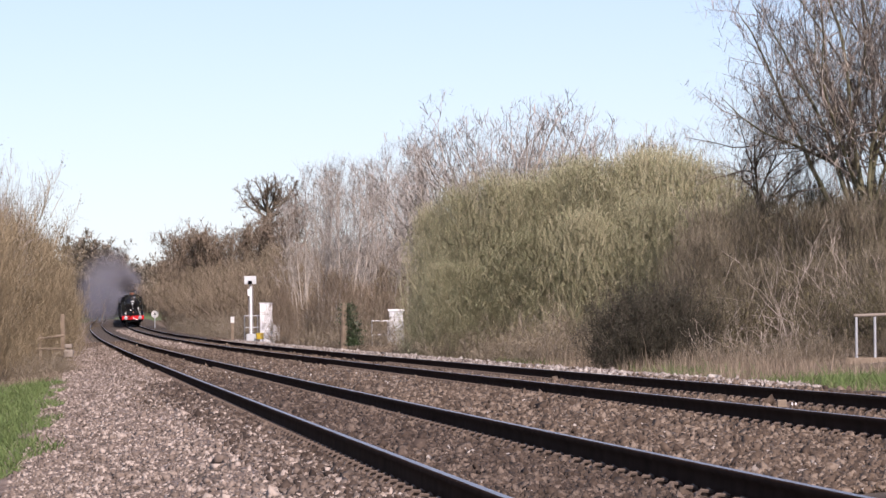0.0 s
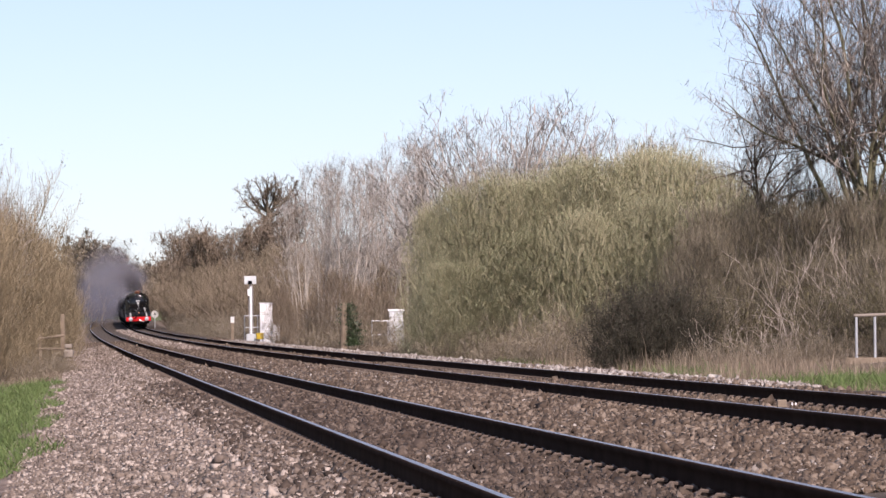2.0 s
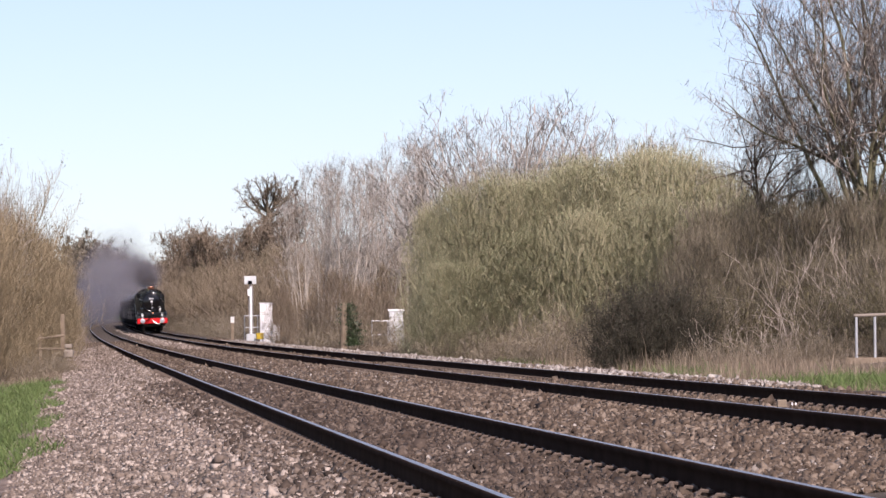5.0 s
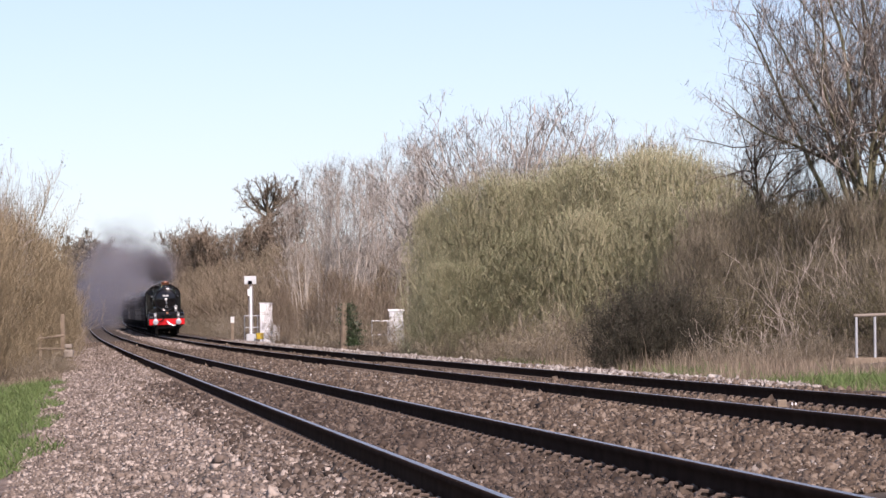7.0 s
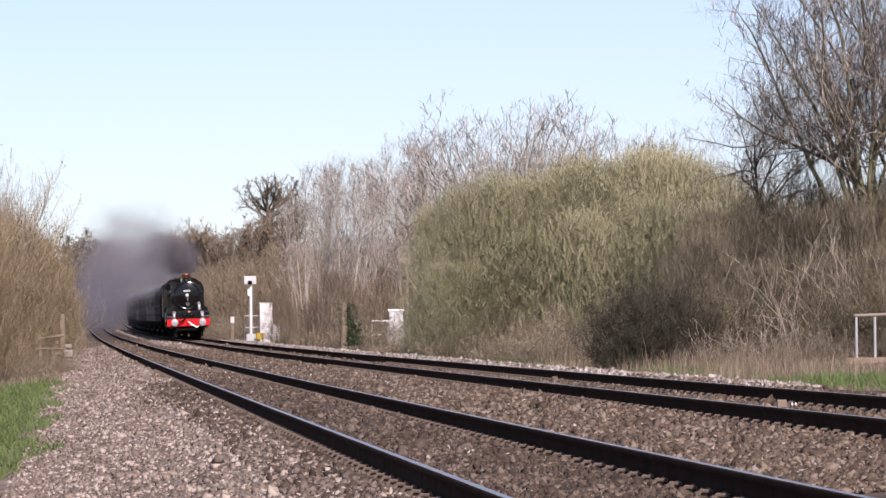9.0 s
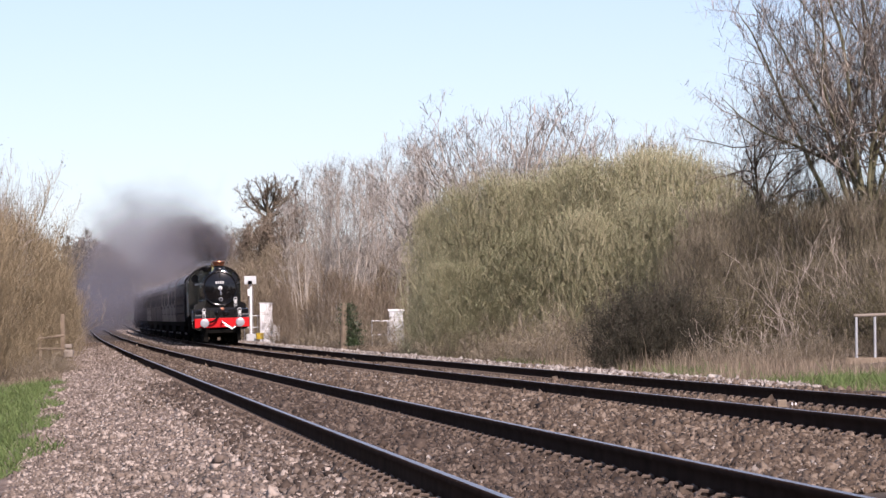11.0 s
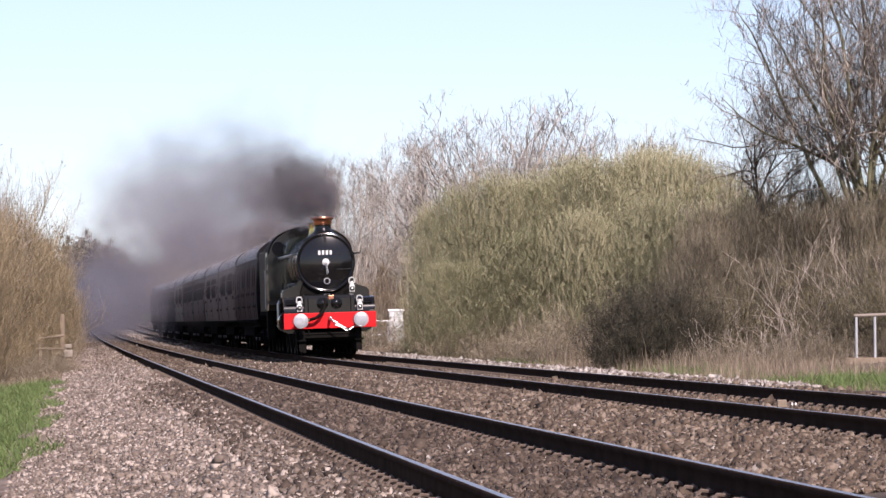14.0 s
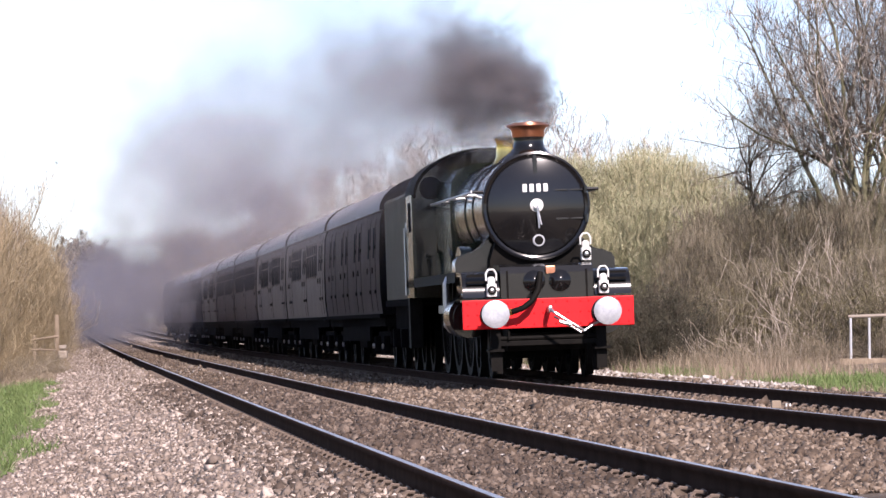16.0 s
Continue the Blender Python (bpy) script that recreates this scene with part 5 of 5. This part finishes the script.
def build_coach(layout, paint, label):
    """A bogie coach, 18 m long, its front end at y = 0.25."""
    t = thing("railway_coach", label, "railway coach", "coaches of the train")
    L0, L1 = 0.25, 18.45
    prof = [(x * 0.957, z) for x, z in [(-1.36, 1.08), (-1.4, 1.5), (-1.4, 2.2), (-1.36, 2.9), (-1.29, 3.12), (1.29, 3.12), (1.36, 2.9), (1.4, 2.2), (1.4, 1.5), (1.36, 1.08)]]
    body = part("body", prism(B(), prof, L0, L1), paint, t, smooth=20)
    roof = [(1.285 * math.sin(a), 3.1 + 0.7 * math.cos(a)) for a in [radians(-90 + i * 12) for i in range(16)]]
    r = part("roof", prism(B(), roof, L0 - 0.05, L1 + 0.05), M_ROOF, t, smooth=30)
    for i in range(6):
        part("ventilator", lathe(B(), [(0.12, 0), (0.12, 0.1), (0.06, 0.14)], (0.0 if i % 2 else -0.45, 1.8 + i * 2.9, 3.76 if i % 2 else 3.68), "z", 10), M_ROOF, r)
    for y in (L0 - 0.09, L1 + 0.09):
        part("roof_edge", prism(B(), [(x * 1.02, z + 0.012) for x, z in roof], y - 0.03, y + 0.03), M_UNDER, r)
    half = lambda z: float(np.interp(z, [1.08, 1.5, 2.2, 2.9, 3.12], [1.3015, 1.34, 1.34, 1.3015, 1.2345]))

    def panel(s, y0, y1, z0, z1, proud, sink=0.02):
        zs = [z0] + [z for z in (1.5, 2.2, 2.9) if z0 < z < z1] + [z1]
        return prism(B(), [(s * (half(z) + proud), z) for z in zs] + [(s * (half(z) - sink), z) for z in reversed(zs)], y0, y1)

    for s in (-1, 1):
        wide = 1.15
        if layout == "van":
            doors, wins = [1.4, 2.9, 5.8, 7.3, 10.2, 11.7, 14.6, 16.1], []
        elif layout == "slots":
            doors, wins, wide = [1.0, 1.9, 8.2, 9.1, 15.4, 16.3], [3.3 + i * 0.8 for i in range(6)] + [10.5 + i * 0.8 for i in range(6)], 0.36
        else:
            doors, wins = [0.7, 9.0, 17.1], [1.7 + i * 1.45 for i in range(5)] + [10.0 + i * 1.4 for i in range(5)]
        for y in doors:
            d = part("door", panel(s, y, y + 0.75, 1.15, 2.98, 0.006), paint, t)
            part("door_gap", panel(s, y - 0.09, y - 0.01, 1.15, 2.98, 0.004), M_UNDER, d)
            part("door_window", panel(s, y + 0.14, y + 0.6, 2.2, 2.8, 0.009), M_GLASS, d)
            for z in (1.5, 2.38):
                part("hinge", panel(s, y - 0.14, y + 0.05, z, z + 0.07, 0.03), M_UNDER, d)
            part("handle", panel(s, y + 0.64, y + 0.7, 1.9, 2.02, 0.03), M_UNDER, d)
        for y in wins:
            w = part("window", panel(s, y, y + wide, 2.1, 2.84, 0.008), M_GLASS, t)
            part("ventilator_bar", panel(s, y, y + wide, 2.6, 2.63, 0.012), paint, w)
            part("window_post", panel(s, y + wide + 0.05, y + wide + 0.09, 2.05, 2.9, 0.012), M_UNDER, w)
        bm = B()
        box(bm, min(s * 1.25, s * 1.36), max(s * 1.25, s * 1.36), L0, L1, 1.02, 1.1)
        part("footboard", bm, M_UNDER, t)
        # Black side sheet added in place of the deep shade between the bogies.
        part("shade_skirt", box(B(), min(s * 1.2, s * 1.25), max(s * 1.2, s * 1.25), 4.9, 13.8, 0.55, 1.05), M_UNDER, t)
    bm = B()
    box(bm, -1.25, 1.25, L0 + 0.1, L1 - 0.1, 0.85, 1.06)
    # Full-length filler, added to darken the see-through space under the floor.
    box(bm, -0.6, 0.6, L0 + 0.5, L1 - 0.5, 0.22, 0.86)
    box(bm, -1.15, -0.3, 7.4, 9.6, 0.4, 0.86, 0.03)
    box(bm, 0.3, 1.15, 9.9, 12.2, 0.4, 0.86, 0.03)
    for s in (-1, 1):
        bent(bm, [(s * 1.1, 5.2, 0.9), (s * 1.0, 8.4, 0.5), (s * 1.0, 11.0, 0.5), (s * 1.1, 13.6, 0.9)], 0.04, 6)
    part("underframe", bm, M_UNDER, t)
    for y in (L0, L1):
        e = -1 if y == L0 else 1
        part("end_wall", prism(B(), prof, min(y, y + e * 0.05), max(y, y + e * 0.05)), M_UNDER, t, "near-black coach end")
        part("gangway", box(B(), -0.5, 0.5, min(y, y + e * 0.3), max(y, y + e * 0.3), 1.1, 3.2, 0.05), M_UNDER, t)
        for s in (-1, 1):
            part("buffer", rod(rod(B(), (s * 0.87, y, 1.04), (s * 0.87, y + e * 0.22, 1.04), 0.1), (s * 0.87, y + e * 0.22, 1.04), (s * 0.87, y + e * 0.27, 1.04), 0.2), M_UNDER, t)
    w = COACH_WHEEL[0]
    for yb in (3.0, 15.7):
        bm = B()
        for s in (-1, 1):
            box(bm, min(s * 1.0, s * 1.08), max(s * 1.0, s * 1.08), yb - 1.75, yb + 1.75, 0.5, 0.75, 0.02)
            for y in (yb - 1.3, yb + 1.3):
                box(bm, min(s * 1.08, s * 1.2), max(s * 1.08, s * 1.2), y - 0.14, y + 0.14, 0.32, 0.66, 0.02)
        box(bm, -1.0, 1.0, yb - 0.3, yb + 0.3, 0.45, 0.85)
        bogie = part("bogie", bm, M_UNDER, t)
        for y in (yb - 1.3, yb + 1.3):
            for s in (-1, 1):
                add_wheel("wheel", w, bogie).matrix_basis = pose(s * 0.73, y, 0.46, 0, 0, 0 if s < 0 else 180)
            part("axle_cap", rod(B(), (-1.24, y, 0.46), (-1.19, y, 0.46), 0.05, n=8), M_STEEL, bogie)
    return t


COACH_WHEEL = []


def build_train():
    COACH_WHEEL.append(wheel_mesh(0.46, 0, "coach_wheel"))
    train = [(build_locomotive(), 0.0, 11.5), (build_tender(), 11.3, 6.5)]
    van = build_coach("van", M_COACH, "dark brown parcels van with plain doors")
    cream = build_coach("slots", M_COACH_PALE, "faded cream coach with narrow upright windows")
    brown = build_coach("coach", M_COACH, "dark brown passenger coach with a grey roof")
    order = [van, cream, copy_thing(cream, Matrix()), brown] + [copy_thing(cream if i == 1 else brown, Matrix()) for i in range(6)]
    back = 17.7
    for i in range(10):
        train.append((order[i], back + i * 18.7, 18.7))
    return train


def on_track(s_y, s_len, lean=1.3):
    """The pose of a vehicle whose front stands at the distance s_y and which is s_len long."""
    a, b = s_y, s_y + s_len
    xa, xb = centre(a), centre(b)
    turn = -math.degrees(math.atan2(xb - xa, b - a))
    za, zb = level(a), level(b)
    return pose(xa + 0.02, a, za, math.degrees(math.atan2(zb - za, b - a)), -lean, turn)


# ---- smoke ----
def puff_mesh(name, seed, count, size, mat, squash=(1, 1, 1), grain=0.42):
    """A rigid cloud of soft-edged flakes inside a lumpy ball."""
    rng = np.random.default_rng(seed)
    v = rng.normal(size=(count, 3))
    v /= np.linalg.norm(v, axis=1)[:, None]
    lobes = rng.normal(size=(6, 3))
    lobes /= np.linalg.norm(lobes, axis=1)[:, None]
    bulge = 0.72 + 0.34 * np.max(np.clip(v @ lobes.T, 0, 1) ** 3, axis=1)
    c = v * (rng.random(count) ** 0.45 * bulge * size)[:, None] * np.array(squash)
    a = rng.normal(size=(count, 3))
    a /= np.linalg.norm(a, axis=1)[:, None]
    b = np.cross(a, rng.normal(size=(count, 3)))
    b /= np.linalg.norm(b, axis=1)[:, None]
    r = size * grain * rng.uniform(0.6, 1.25, count)
    ang = 2 * np.pi * np.arange(8) / 8
    ring = c[:, None] + (np.cos(ang)[None, :, None] * a[:, None] + np.sin(ang)[None, :, None] * b[:, None]) * (r[:, None] * rng.uniform(0.75, 1.2, (count, 8)))[..., None]
    V = np.concatenate([c[:, None], ring], 1).reshape(-1, 3)
    i = np.arange(8)
    f = np.stack([np.zeros(8, int), 1 + i, 1 + (i + 1) % 8], -1)
    F = (f[None] + 9 * np.arange(count)[:, None, None]).reshape(-1, 3)
    me = fast_mesh(name, V, F, mat)
    soft = me.attributes.new("thickness", "FLOAT", "POINT")
    soft.data.foreach_set("value", np.tile(np.array([1.0] + [0.0] * 8, np.float32), count))
    return me


def build_smoke():
    """Puffs trailing from the chimney: (object, metres behind it, sideways, height, spin)."""
    rng = random.Random(9)
    dark = [puff_mesh("smoke", 100 + i, 44, 1.0, M_SMOKE, grain=0.5) for i in range(3)]
    drift = [puff_mesh("drift", 105 + i, 36, 1.0, M_DRIFT, grain=0.58) for i in range(3)]
    thin = [puff_mesh("haze", 110 + i, 32, 1.0, M_HAZE, grain=0.62) for i in range(3)]
    out = []

    def puff(me, back, side, z, size, label, group):
        ob = tagged(new("smoke_puff", me), label, "smoke", group)
        ob.scale = (size, size * 1.25, size)
        out.append((ob, back, side, z, rng.uniform(0, 360), rng.uniform(-8, 8)))

    lying = [puff_mesh("lying", 115 + i, 32, 1.0, M_LYING, grain=0.62) for i in range(2)]
    for i in range(19):
        k = i / 18
        puff(dark[i % 3], 5.8 * k ** 1.5, -0.02 - 0.8 * k + rng.uniform(-0.25, 0.25) * k, 4.12 + 1.0 * k ** 0.6 + rng.uniform(-0.4, 0.4) * k, 0.32 + 0.74 * k ** 0.8, "dense dark grey smoke above the chimney", "dark smoke")
    for i in range(14):
        k = i / 13
        puff(drift[i % 3], 2.5 + 24 * k, -0.6 - 1.0 * k + rng.uniform(-0.5, 0.5), 4.85 + rng.uniform(-0.6, 0.7) + 1.0 * k, 0.95 + 0.95 * k, "drifting grey smoke over the train", "drifting smoke")
    for i in range(34):
        k = i / 33
        puff(thin[i % 3], 9 + 120 * k, -1.6 - 2.2 * k + rng.uniform(-1.5, 1.5), 5.0 + 1.2 * k ** 0.5 + rng.uniform(-1.8, 1.9), 2.2 + 1.6 * k, "thin grey smoke trailing over the coaches", "thin smoke")
    for i in range(26):
        k = i / 25
        puff(thin[(i + 1) % 3], 5 + 120 * k, -0.3 - 0.8 * k + rng.uniform(-0.7, 0.7), 5.0 + rng.uniform(-0.3, 0.9) + 0.5 * k, 1.3 + 1.0 * k, "thin grey smoke low over the train", "thin smoke")
    for i in range(40):
        k = i / 39
        puff(lying[i % 2], 115 + 205 * k, -4.0 - 1.6 * k + rng.uniform(-1.6, 1.6), 2.6 + rng.uniform(-1.4, 2.4), 2.4 + 1.4 * k, "thin grey smoke lying along the line", "thin smoke")
    st = [puff_mesh("steam", 120, 60, 1.0, M_STEAM)]
    for i in range(4):
        puff(st[0], 2.2 + 1.0 * i, -0.35 - 0.12 * i, 3.9 + 0.1 * i, 0.28 + 0.09 * i, "white steam from the safety valves", "steam")
    return out


build_ground()
build_lineside()
build_vegetation()
build_grass()
TRAIN = build_train()
PUFFS = build_smoke()
build_ballast()
build_track(-SPACING, "nearer ballasted track with concrete sleepers")
build_track(0.0, "farther ballasted track that carries the train")


def motions():
    times = [i * 0.5 for i in range(33)]
    front = lambda t: HEAD + SPEED * (16.0 - t)
    for ob, back, length in TRAIN:
        walk(ob, [(t, on_track(front(t) + back, length)) for t in times])
    for ob, back, side, z, turn, spin in PUFFS:
        walk(ob, [(t, Matrix.Translation(Vector((centre(front(t) + back) + side, front(t) + 2.15 + back, level(front(t) + back) + z))) @ pose(0, 0, 0, 0, 0, turn + spin * t)) for t in times])
    ticks = [i / 30 for i in range(481)]
    for w, s, y in WHEELS:
        walk(w, [(t, pose(s * 0.73, y, 1.02, math.degrees(SPEED * t / 1.02) % 360, 0, 0)) for t in ticks])
    for r, s in RODS:
        walk(r, [(t, pose(s * 0.86, 5.0 + 0.33 * math.cos(SPEED * t / 1.02 + s), 1.02 + 0.33 * math.sin(SPEED * t / 1.02 + s))) for t in ticks])


motions()
